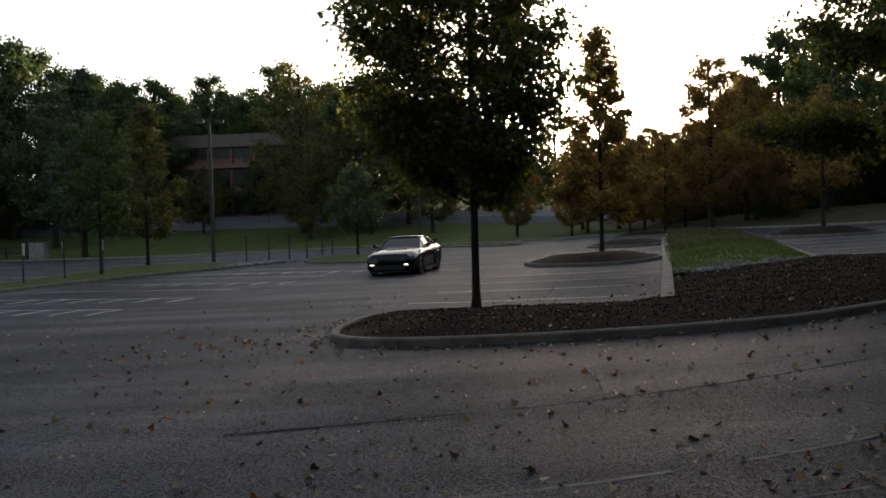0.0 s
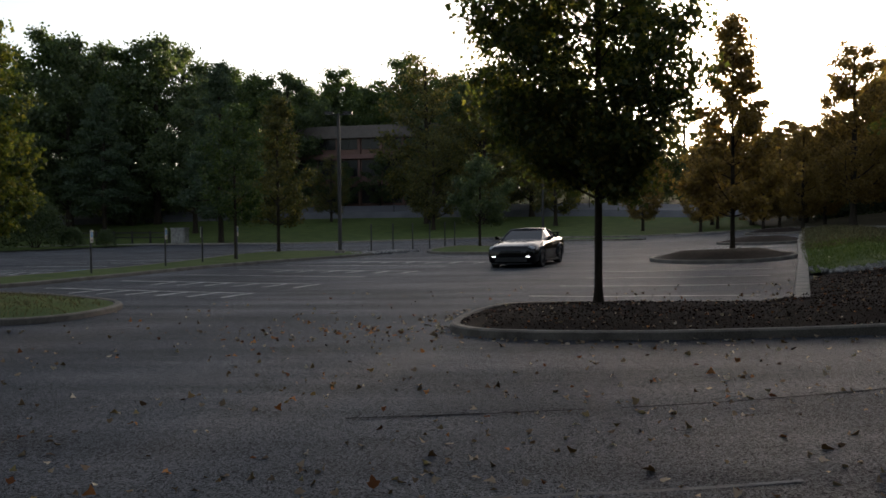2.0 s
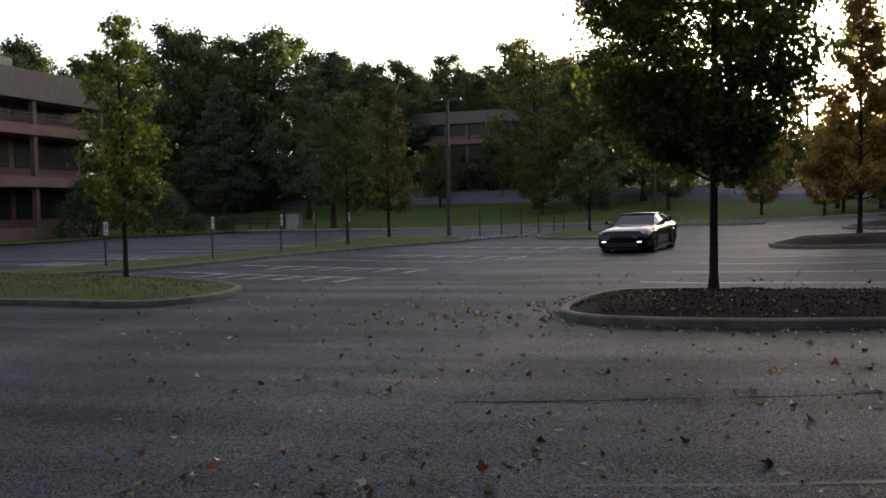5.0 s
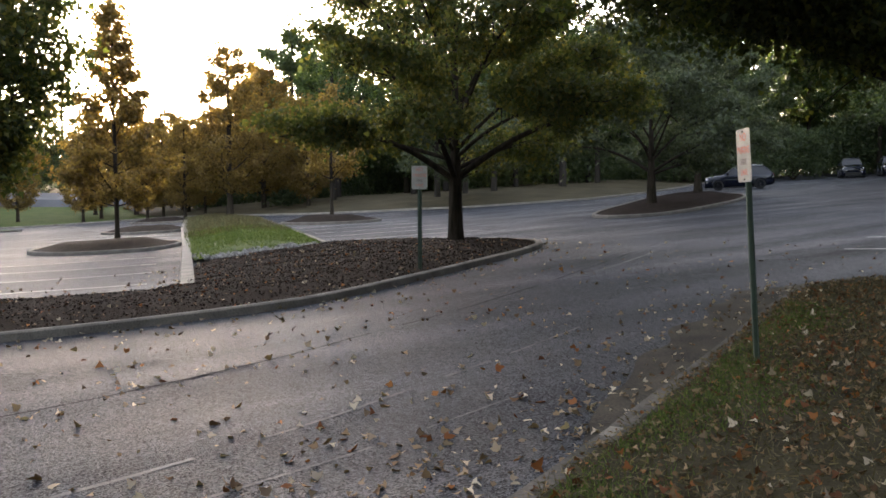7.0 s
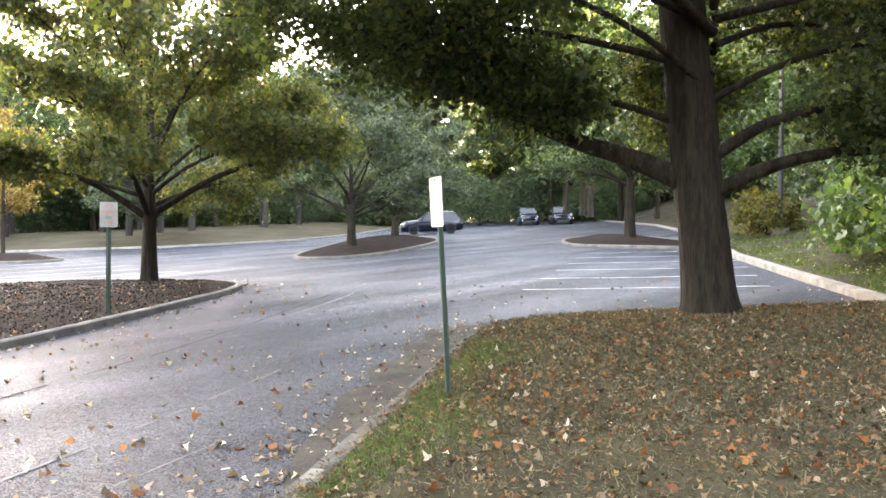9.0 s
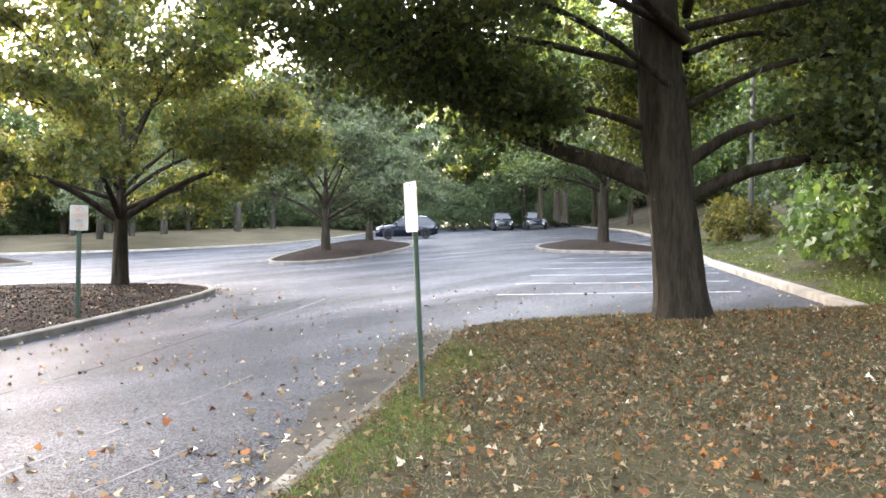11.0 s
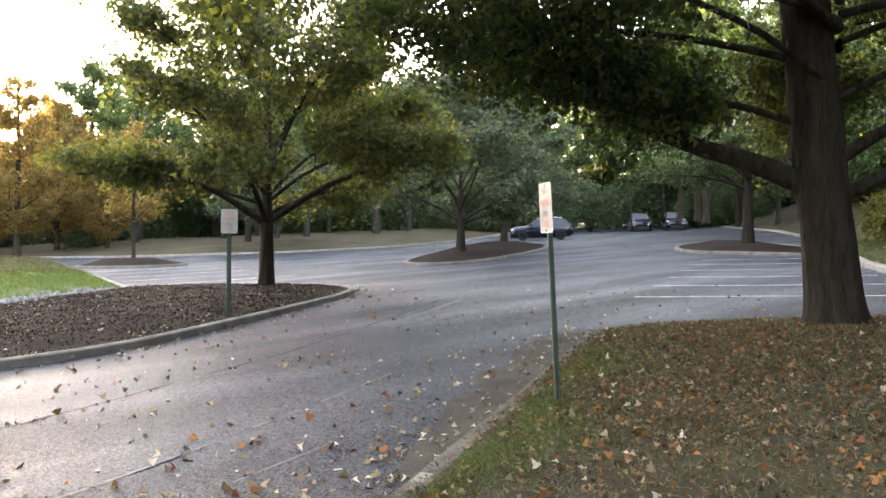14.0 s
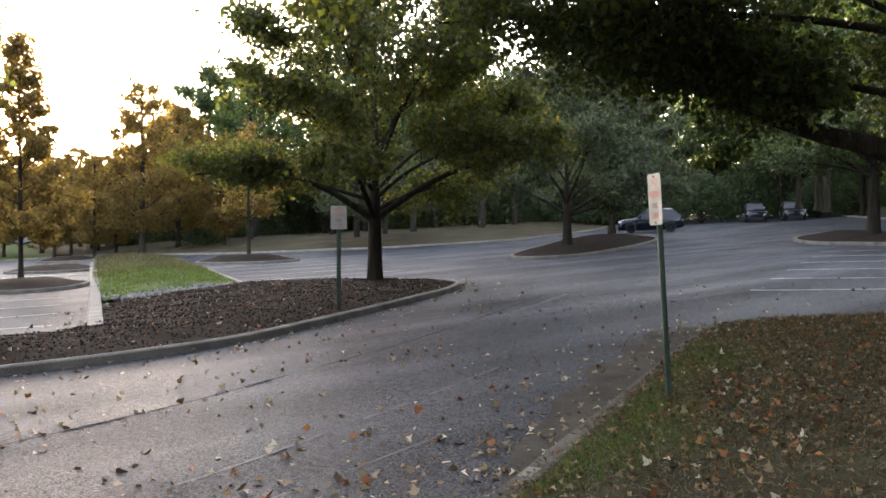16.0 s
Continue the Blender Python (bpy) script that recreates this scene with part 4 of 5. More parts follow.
def box(bm, x0, x1, y0, y1, z0, z1, bevel=0.0):
    made = bmesh.ops.create_cube(bm, size=1)["verts"]
    for v in made:
        v.co = Vector(((x0 + x1) / 2 + v.co.x * (x1 - x0), (y0 + y1) / 2 + v.co.y * (y1 - y0), (z0 + z1) / 2 + v.co.z * (z1 - z0)))
    if bevel:
        bmesh.ops.bevel(bm, geom=list({e for v in made for e in v.link_edges}), offset=bevel, segments=2, affect="EDGES")
    return bm


def boxed(name, dims, mat, parent, bevel=0.0, label=""):
    return part(name, box(bmesh.new(), *dims, bevel), mat, parent, label)


def street_lamp(height, label):
    thing = new("street_lamp")
    boxed("base", (-0.25, 0.25, -0.25, 0.25, -0.2, 0.18), M["concrete"], thing, 0.03)
    bm = bmesh.new()
    bmesh.ops.create_cone(bm, cap_ends=True, segments=8, radius1=0.11, radius2=0.085, depth=height - 0.18, matrix=Matrix.Translation((0, 0, (height + 0.18) / 2)))
    part("pole", bm, M["dark_metal"], thing)
    boxed("crossarm", (-0.5, 0.5, -0.03, 0.03, height - 0.1, height - 0.03), M["dark_metal"], thing, 0.01)
    for s in (-1, 1):
        head = boxed("lamp_head", (s * 0.5 - 0.24, s * 0.5 + 0.24, -0.2, 0.2, height - 0.06, height + 0.09), M["dark_metal"], thing, 0.03)
        boxed("lens", (s * 0.5 - 0.18, s * 0.5 + 0.18, -0.15, 0.15, height - 0.075, height - 0.055), M["lamp_glass"], head)
    return tagged(thing, label, "street lamp", "lot lamps")


lamp = put(street_lamp(7.45, "tall dark metal lot lamp with two flat heads"), -11.9, 43.9, 0.12, 8)
copy_thing(lamp, pose(35.6, 10.5, SIDE_UP(35.6, 10.5) + 0.1, 0, 0, 60))
copy_thing(lamp, pose(-1.8, 70.5, gz(-1.8, 70.5), 0, 0, 20))
for x, y in ((-22, 108), (-9, 109), (3, 106), (11, 104)):
    copy_thing(lamp, pose(x, y, gz(x, y), 0, 0, 20) @ Matrix.Diagonal((0.6, 0.6, 0.45, 1)))


def channel_post(parent, height, mat):
    """A U-shaped steel post with flanges."""
    pro = [(-0.04, 0.012), (-0.022, 0.012), (-0.016, -0.018), (0.016, -0.018), (0.022, 0.012), (0.04, 0.012), (0.04, 0.017), (0.019, 0.017), (0.013, -0.013), (-0.013, -0.013), (-0.019, 0.017), (-0.04, 0.017)]
    n = len(pro)
    vs = [(x, y, z) for z in (-0.3, height) for x, y in pro]
    fs = [(i, (i + 1) % n, n + (i + 1) % n, n + i) for i in range(n)] + [tuple(range(n))[::-1], tuple(range(n, 2 * n))]
    return mesh_object("post", vs, fs, mat, parent)


def lettering(text, size, x, z, y, mat, parent, width):
    cu = bpy.data.curves.new("lettering", "FONT")
    cu.body, cu.size, cu.align_x, cu.align_y, cu.extrude = text, size, "CENTER", "CENTER", 0.0006
    ob = new("lettering_curve", cu)
    bpy.context.view_layer.update()
    me = bpy.data.meshes.new_from_object(ob.evaluated_get(bpy.context.evaluated_depsgraph_get()))
    bpy.data.objects.remove(ob)
    span = max(v.co.x for v in me.vertices) - min(v.co.x for v in me.vertices)
    for v in me.vertices:
        v.co = Vector((x + v.co.x * width / span, y - v.co.z, z + v.co.y))
    me.materials.clear()
    me.materials.append(mat)
    words = new("lettering", me)
    words.parent = parent
    return words


def fire_sign(top, label):
    """Faces -y; the plate hangs in front of its post."""
    thing = new("street_sign")
    channel_post(thing, top - 0.02, M["green_metal"])
    bm = bmesh.new()
    rim = []
    for cx, cz, a0 in ((0.1225, top - 0.03, 0), (-0.1225, top - 0.03, 90), (-0.1225, top - 0.427, 180), (0.1225, top - 0.427, 270)):
        for k in range(6):
            a = radians(a0 + 18 * k)
            rim.append((cx + 0.03 * math.cos(a), cz + 0.03 * math.sin(a)))
    front = [bm.verts.new((x, -0.026, z)) for x, z in rim]
    rear = [bm.verts.new((x, -0.022, z)) for x, z in rim]
    bm.faces.new(front)
    bm.faces.new(rear[::-1])
    for k in range(len(rim)):
        bm.faces.new((front[k - 1], rear[k - 1], rear[k], front[k]))
    bmesh.ops.recalc_face_normals(bm, faces=bm.faces[:])
    plate = part("plate", bm, M["sign_white"], thing, "white metal plate with faded red letters")
    for word, size, dz, w, mat in (("NO", 0.1, 0.075, 0.13, "sign_red"), ("PARKING", 0.085, 0.185, 0.26, "sign_red"), ("FIRE", 0.075, 0.285, 0.12, "sign_dark"), ("LANE", 0.075, 0.375, 0.14, "sign_red")):
        lettering(word, size, 0, top - dz, -0.0275, M[mat], plate, w)
    for dz in (0.025, 0.435):
        bm = bmesh.new()
        bmesh.ops.create_cone(bm, cap_ends=True, segments=8, radius1=0.009, radius2=0.007, depth=0.008, matrix=pose(0, -0.03, top - dz, 90))
        part("bolt", bm, M["dark_metal"], thing)
    return tagged(thing, label, "street sign", "fire lane signs")


def facing(nx, ny):
    return math.degrees(math.atan2(ny, nx)) + 90


near_sign = fire_sign(2.02, "white no-parking fire lane sign on a leaning green post")
near_sign.matrix_basis = pose(6.15, 4.76, VERGE_UP(6.15, 4.76), 0, 0, 0) @ Matrix.Rotation(radians(3.4), 4, Vector((-0.61, -0.79, 0)).normalized()) @ pose(0, 0, 0, 0, 0, facing(-0.86, 0.5))
far_sign = copy_thing(near_sign, pose(8.33, 14.3, MAIN_UP(8.33, 14.3), 0, 0, facing(-0.5, -0.86)))
tagged(far_sign, "white no-parking fire lane sign standing in the mulch island")


def plate_post(label):
    thing = new("parking_sign")
    bm = bmesh.new()
    bmesh.ops.create_cone(bm, cap_ends=True, segments=8, radius1=0.035, radius2=0.035, depth=1.75, matrix=Matrix.Translation((0, 0, 0.725)))
    part("post", bm, M["dark_metal"], thing)
    boxed("plate", (-0.15, 0.15, -0.045, -0.038, 1.1, 1.56), M["sign_white"], thing, 0.002, "white plate")
    boxed("symbol", (-0.1, 0.1, -0.049, -0.046, 1.3, 1.5), M["blue_line"], thing)
    boxed("caption", (-0.1, 0.1, -0.049, -0.046, 1.16, 1.22), M["sign_dark"], thing)
    return tagged(thing, label, "parking sign", "accessible bay signs")


acc = put(plate_post("slim post with a small accessible parking plate"), -19.1, 25.0, 0.1, 100)
for x, y in ((-17.15, 28.7), (-16.3, 32.8), (-15.3, 38.0)):
    copy_thing(acc, pose(x, y, STRIP_UP(x, y), 0, 0, 100))
copy_thing(acc, pose(-15.9, 35.5, STRIP_UP(-15.9, 35.5), 0, 0, 280))


def slim_post(label):
    thing = new("bollard")
    bm = bmesh.new()
    bmesh.ops.create_cone(bm, cap_ends=True, segments=8, radius1=0.045, radius2=0.04, depth=1.75, matrix=Matrix.Translation((0, 0, 0.725)))
    part("shaft", bm, M["dark_metal"], thing)
    bm = bmesh.new()
    bmesh.ops.create_uvsphere(bm, u_segments=8, v_segments=5, radius=0.05, matrix=Matrix.Translation((0, 0, 1.6)))
    part("cap", bm, M["dark_metal"], thing)
    return tagged(thing, label, "post", "row of posts")


bol = put(slim_post("slim dark metal post beside the far bays"), -10.7, 46.1, 0)
for x, y in ((-9.9, 48.2), (-9.15, 50.5), (-8.5, 53), (-7.9, 55.6), (-7.5, 57.6)):
    copy_thing(bol, pose(x, y, gz(x, y)))

# ---- rocks of the drain at the bank's foot and beside the lamp ----


def rocks(name, where, count, lo, hi, seed, label):
    rng = np.random.default_rng(seed)
    base = bmesh.new()
    bmesh.ops.create_icosphere(base, subdivisions=1, radius=1)
    shape = np.array([v.co[:] for v in base.verts])
    tri = [[v.index for v in f.verts] for f in base.faces]
    base.free()
    vs, fs = [], []
    for _ in range(count):
        x, y, z = where(rng)
        s = rng.uniform(lo, hi) * np.array([1, rng.uniform(0.6, 1), rng.uniform(0.45, 0.7)])
        q = np.array(Euler(rng.uniform(-3, 3, 3)).to_matrix())
        p = (shape * rng.uniform(0.8, 1.15, (len(shape), 1)) * s) @ (q * 1.0).T
        n = len(vs)
        vs += (p + np.array([x, y, z])).tolist()
        fs += [[n + i for i in f] for f in tri]
    return tagged(mesh_object(name, vs, fs, M["stone"]), label, "rocks", kind="stuff")


def along_drain(rng):
    t = rng.uniform()
    p = Vector((6.5, 22.0)).lerp(Vector((10.3, 24.0)), t) + Vector((-0.5, 0.85)) * rng.normal() * (0.3 + 0.35 * math.sin(9 * t) ** 2)
    return p.x, p.y, gz(p.x, p.y) + 0.13 + rng.uniform(-0.03, 0.03)


def by_lamp(rng):
    p = Vector((-11.2, 43.4)).lerp(Vector((-9.2, 47.5)), rng.uniform()) + Vector((rng.normal() * 0.4, 0))
    return p.x, p.y, gz(p.x, p.y) + 0.08


rocks("drain_rocks", along_drain, 380, 0.03, 0.1, 71, "pale grey drainage rocks between mulch and grass")
rocks("lamp_rocks", by_lamp, 220, 0.06, 0.14, 72, "pale rocks round the lamp's foot")

# ---- buildings ----


def office(width, depth, storeys, storey, label, bays, band=1.0, deep=0.5):
    """Long office block: brick storeys, pale floor bands and ribbon windows set back between piers. Front faces -y."""
    thing = new("office_building")
    boxed("core", (0, width, deep, depth, -3, storeys * storey), M["brick"], thing)
    for s in range(storeys + 1):
        z = s * storey
        boxed("floor_band", (-0.4, width + 0.4, -0.4, depth, z - band * (0.55 if s < storeys else 1.6), z + 0.15), M["band" if s == storeys else "pink_band"], thing, 0.04)
    step = width / bays
    for s in range(storeys):
        low, high = s * storey + 0.9, (s + 1) * storey - band * (0.75 if s < storeys - 1 else 1.7)
        for b in range(bays):
            win = boxed("window", (b * step + 0.35, (b + 1) * step - 0.35, deep - 0.1, deep - 0.003, low, high), M["window"], thing)
            boxed("mullion", ((b + 0.5) * step - 0.04, (b + 0.5) * step + 0.04, deep - 0.17, deep - 0.102, low, high), M["dark_metal"], win)
            if deep > 1 and s:
                for h in (0.45, 0.75, 1.05):
                    boxed("rail", (b * step + 0.2, (b + 1) * step - 0.2, -0.12, -0.06, s * storey + h, s * storey + h + 0.05), M["dark_metal"], thing)
        for b in range(bays + 1):
            boxed("pier", (b * step - 0.2, b * step + 0.2, deep - 0.4 if deep < 1 else -0.15, deep - 0.004 if deep < 1 else 0.3, s * storey + 0.16, (s + 1) * storey - band * (0.56 if s < storeys - 1 else 1.61)), M["brick"], thing)
    boxed("roof", (0.2, width - 0.2, 0.2, depth - 0.2, storeys * storey + 0.16, storeys * storey + 0.4), M["band"], thing)
    boxed("roof_unit", (width * 0.7, width * 0.7 + 3, 3, 6, storeys * storey + 0.4, storeys * storey + 1.7), M["stone"], thing, 0.05)
    return tagged(thing, label, "office building")


left_office = office(34, 18, 3, 4.3, "brown brick office building with deep balconies and pale roof band", 4, 1.35, 2.4)
left_office.matrix_basis = pose(-51.6, 33.5, gz(-51.6, 62) + 0.9, 0, 0, 90)
far_office = office(30, 15, 3, 3.9, "red-brown brick office on the wooded hill", 9, 0.9)
far_office.matrix_basis = pose(-46, 121, gz(-34, 121), 0, 0, -6)

# ---- vehicles ----


def loft(sections, closed_ends=True):
    """Join half sections (x; points of (y, z)) mirrored across y into one skin."""
    bm = bmesh.new()
    rows = []
    for x, pts in sections:
        full = [(y, z) for y, z in pts] + [(-y, z) for y, z in reversed(pts) if y > 0.001]
        rows.append([bm.verts.new((x, y, z)) for y, z in full])
    n = len(rows[0])
    for a, b in zip(rows, rows[1:]):
        for i in range(n):
            bm.faces.new((a[i], a[(i + 1) % n], b[(i + 1) % n], b[i]))
    if closed_ends:
        bm.faces.new(rows[0][::-1])
        bm.faces.new(rows[-1])
    bmesh.ops.recalc_face_normals(bm, faces=bm.faces)
    return bm


def wheel(parent, x, y, r, width):
    side = 1 if y > 0 else -1
    hub = new("wheel")
    hub.parent = parent
    hub.location = (x, y, r)
    bm = bmesh.new()
    pro = [(r * 0.68, -width / 2), (r * 0.94, -width / 2), (r, -width / 2 + 0.03), (r, width / 2 - 0.03), (r * 0.94, width / 2), (r * 0.68, width / 2)]
    ring = [[bm.verts.new((q * math.cos(a), w, q * math.sin(a))) for q, w in pro] for a in [2 * math.pi * k / 28 for k in range(28)]]
    for k in range(28):
        for i in range(6):
            bm.faces.new((ring[k][i], ring[k][(i + 1) % 6], ring[(k + 1) % 28][(i + 1) % 6], ring[(k + 1) % 28][i]))
    bmesh.ops.recalc_face_normals(bm, faces=bm.faces)
    part("tyre", bm, M["tyre"], hub, smooth_faces=False)
    bm = bmesh.new()
    bmesh.ops.create_cone(bm, cap_ends=True, segments=24, radius1=r * 0.68, radius2=r * 0.68, depth=width * 0.5, matrix=pose(0, -side * width * 0.15, 0, 90))
    for k in range(10):
        a = 2 * math.pi * k / 10
        m = Matrix.Rotation(-a, 4, "Y")
        made = bmesh.ops.create_cube(bm, size=1)["verts"]
        for v in made:
            v.co = m @ Vector((r * 0.34 + v.co.x * r * 0.64, side * width * 0.36 + v.co.y * width * 0.12, v.co.z * r * 0.1))
    part("rim", bm, M["rim"], hub)


def car(name, stations, cabin, paint, label, axles, track, r, wing=False, rails=False, category="car"):
    thing = new(name)
    body = []
    for x, wb, zs, ws, zb, wt, zt in stations:
        zm = zs + (zb - zs) * 0.55
        body.append((x, [(0, zs), (wb, zs), (ws * 0.985, zs + 0.1), (ws, zm), (ws * 0.985, zb), (wt, zt), (wt * 0.55, zt + 0.025), (0, zt + 0.03)]))
    bm = loft(body)
    bmesh.ops.subdivide_edges(bm, edges=[e for e in bm.edges if abs(e.verts[0].co.x - e.verts[1].co.x) > 0.2], cuts=2, smooth=0.6)
    shell = part("body", bm, M[paint], thing, smooth_faces=True)
    (x0, z0, w0), (x1, z1, w1), (x2, z2, w2), (x3, z3, w3), (x4, z4, w4) = cabin
    low = z0 - 0.03
    belt = [(x0, w0, low), (x1 + 0.1, w0 + 0.1, low + 0.03), (x2, w0 + 0.1, low + 0.05), (x3, w4 + 0.1, z4 - 0.03), (x4, w4, z4 - 0.03)]
    roof = [(x1, w1, z1), (x2, w2, z2), (x3, w3, z3)]

    def glass(tag, quads):
        vs, fs = [], []
        for q in quads:
            fs.append(tuple(range(len(vs), len(vs) + len(q))))
            vs += q
        return mesh_object(tag, vs, fs, M["glass"], thing)

    p = lambda t, s: (t[0], s * t[1], t[2])
    glass("windscreen", [[p(belt[0], 1), p(belt[0], -1), p(roof[0], -1), p(roof[0], 1)]])
    glass("rear_window", [[p(belt[4], -1), p(belt[4], 1), p(roof[2], 1), p(roof[2], -1)]])
    for s in (1, -1):
        glass("side_window", [[p(belt[0], s), p(belt[1], s), p(roof[0], s)], [p(belt[1], s), p(belt[2], s), p(roof[1], s), p(roof[0], s)],
                              [p(belt[2], s), p(belt[3], s), p(roof[2], s), p(roof[1], s)], [p(belt[3], s), p(belt[4], s), p(roof[2], s)]])
        for a, b in ((belt[0], roof[0]), (belt[2], roof[1]), (belt[4], roof[2])):
            vs, fs = [], []
            tube(vs, fs, [Vector(p(a, s)), Vector(p(a, s)).lerp(Vector(p(b, s)), 0.5) + Vector((0, s * 0.01, 0.01)), Vector(p(b, s))], [0.035, 0.03, 0.03], 6)
            mesh_object("pillar", vs, fs, M[paint], thing, flat=False)
        mirror = boxed("wing_mirror", (x0 - 0.35, x0 - 0.17, s * (w0 + 0.25) - 0.09, s * (w0 + 0.25) + 0.09, low + 0.05, low + 0.17), M[paint], thing, 0.04)
        boxed("mirror_arm", (x0 - 0.3, x0 - 0.22, min(s * (w0 + 0.06), s * (w0 + 0.2)), max(s * (w0 + 0.06), s * (w0 + 0.2)), low + 0.04, low + 0.08), M[paint], mirror)
        boxed("door_handle", (x2 - 0.25, x2 - 0.07, s * track - 0.012 if s > 0 else s * track - 0.02, s * track + 0.02 if s > 0 else s * track + 0.012, low - 0.16, low - 0.13), M["chrome"], thing)
        boxed("sill", (axles[1] + r + 0.05, axles[0] - r - 0.05, s * track - 0.05, s * track + 0.05, 0.14, 0.24), M["tyre"], thing, 0.02)
    bm = loft([(x1 + 0.04, [(0, z1 - 0.03), (w1 + 0.03, z1 - 0.035), (w1, z1 + 0.012), (0, z1 + 0.03)]), ((x1 + x2) / 2, [(0, z2 - 0.05), (w2 + 0.03, z2 - 0.04), (w2, z2 + 0.008), (0, z2 + 0.035)]),
               (x2, [(0, z2 - 0.03), (w2 + 0.03, z2 - 0.03), (w2, z2 + 0.012), (0, z2 + 0.035)]), (x3 - 0.04, [(0, z3 - 0.03), (w3 + 0.03, z3 - 0.035), (w3, z3 + 0.012), (0, z3 + 0.03)])])
    part("roof", bm, M[paint], thing, smooth_faces=True)
    for x in axles:
        for s in (1, -1):
            wheel(thing, x, s * (track - 0.1), r, 0.26)
            vs, fs = [], []
            tube(vs, fs, [Vector((x + (r + 0.055) * math.cos(a), s * (track - 0.005), r + (r + 0.055) * math.sin(a))) for a in [math.pi * k / 12 for k in range(13)]], [0.05] * 13, 6)
            mesh_object("wheel_arch", vs, fs, M[paint], thing, flat=False)
    fx, bx = stations[0][0], stations[-1][0]
    fz = stations[0][4]
    for s in (1, -1):
        lampy = s * stations[1][3] * 0.8
        boxed("headlight", (fx - 0.4, fx - 0.07, lampy - 0.1, lampy + 0.13, fz + 0.07, fz + 0.2), M["lamp_glass"], thing, 0.03, "clear headlight")
        boxed("running_light", (fx - 0.12, fx + 0.02, s * 0.64 - 0.075, s * 0.64 + 0.075, fz - 0.19, fz - 0.16), M["headlight"] if wing else M["lamp_glass"], thing, 0.01)
        for k in ((0.62, 0.42) if wing else (0.66,)):
            bm = bmesh.new()
            bmesh.ops.create_cone(bm, cap_ends=True, segments=16, radius1=0.085, radius2=0.075, depth=0.05, matrix=pose(bx - 0.01, s * k, stations[-1][4], 0, 90, 0))
            part("tail_light", bm, M["red_lens"], thing, "round red tail light")
    boxed("grille", (fx - 0.06, fx + 0.015, -0.42, 0.42, fz - 0.06, fz + 0.05), M["tyre"], thing, 0.02)
    boxed("lower_grille", (fx - 0.1, fx + 0.012, -0.62, 0.62, 0.2, fz - 0.18), M["tyre"], thing, 0.02)
    boxed("front_lip", (fx - 0.2, fx + 0.03, -0.75, 0.75, 0.13, 0.17), M["tyre"], thing, 0.015)
    boxed("number_plate", (bx - 0.025, bx - 0.002, -0.17, 0.17, stations[-1][4] - 0.22, stations[-1][4] - 0.07), M["plate"], thing, 0.004, "pale plate with an unreadable bar")
    boxed("bumper", (bx - 0.03, bx + 0.1, -0.7, 0.7, stations[-1][2], stations[-1][2] + 0.14), M["tyre"], thing, 0.02)
    if wing:
        boxed("spoiler", (bx + 0.02, bx + 0.3, -0.78, 0.78, 1.16, 1.19), M[paint], thing, 0.012)
        for s in (1, -1):
            boxed("spoiler_strut", (bx + 0.08, bx + 0.24, s * 0.68 - 0.03, s * 0.68 + 0.03, 0.96, 1.162), M[paint], thing, 0.012)
            bm = bmesh.new()
            bmesh.ops.create_cone(bm, cap_ends=True, segments=14, radius1=0.055, radius2=0.055, depth=0.1, matrix=pose(bx + 0.02, s * 0.5, 0.3, 0, 90, 0))
            part("exhaust", bm, M["chrome"], thing)
    if rails:
        for s in (1, -1):
            vs, fs = [], []
            tube(vs, fs, [Vector((x1 - 0.1, s * w1, z1 + 0.04)), Vector((x2, s * w2, z2 + 0.09)), Vector((x3 + 0.1, s * w3, z3 + 0.05))], [0.018] * 3, 6)
            mesh_object("roof_rail", vs, fs, M["chrome"], thing, flat=False)
    return tagged(thing, label, category)


COUPE = [(2.33, 0.66, 0.18, 0.8, 0.58, 0.66, 0.69), (2.12, 0.8, 0.15, 0.9, 0.68, 0.72, 0.79), (1.4, 0.84, 0.15, 0.95, 0.78, 0.76, 0.9), (0.75, 0.84, 0.16, 0.93, 0.84, 0.78, 0.97),
         (-0.6, 0.84, 0.16, 0.92, 0.88, 0.8, 0.98), (-1.4, 0.84, 0.16, 0.96, 0.9, 0.83, 1.0), (-2.0, 0.82, 0.2, 0.94, 0.88, 0.82, 1.01), (-2.32, 0.72, 0.3, 0.88, 0.78, 0.77, 0.97)]
coupe = car("sports_car", COUPE, [(0.9, 0.97, 0.78), (0.1, 1.345, 0.62), (-0.5, 1.37, 0.62), (-1.05, 1.31, 0.58), (-1.95, 1.03, 0.68)], "black_paint",
            "glossy black sports coupe with running lights and a rear wing", (1.4, -1.38), 0.95, 0.345, wing=True)


def park(thing, x, y, dx, dy, scale=1.0):
    a = math.degrees(math.atan2(dy, dx))
    n = Vector((gz(x + 0.5, y) - gz(x - 0.5, y), gz(x, y + 0.5) - gz(x, y - 0.5)))
    up = Vector((-n.x, -n.y, 1)).normalized()
    lean = Vector((0, 0, 1)).rotation_difference(up).to_matrix().to_4x4()
    thing.matrix_basis = Matrix.Translation((x, y, gz(x, y) + 0.004)) @ lean @ pose(0, 0, 0, 0, 0, a) @ Matrix.Scale(scale, 4)
    return thing


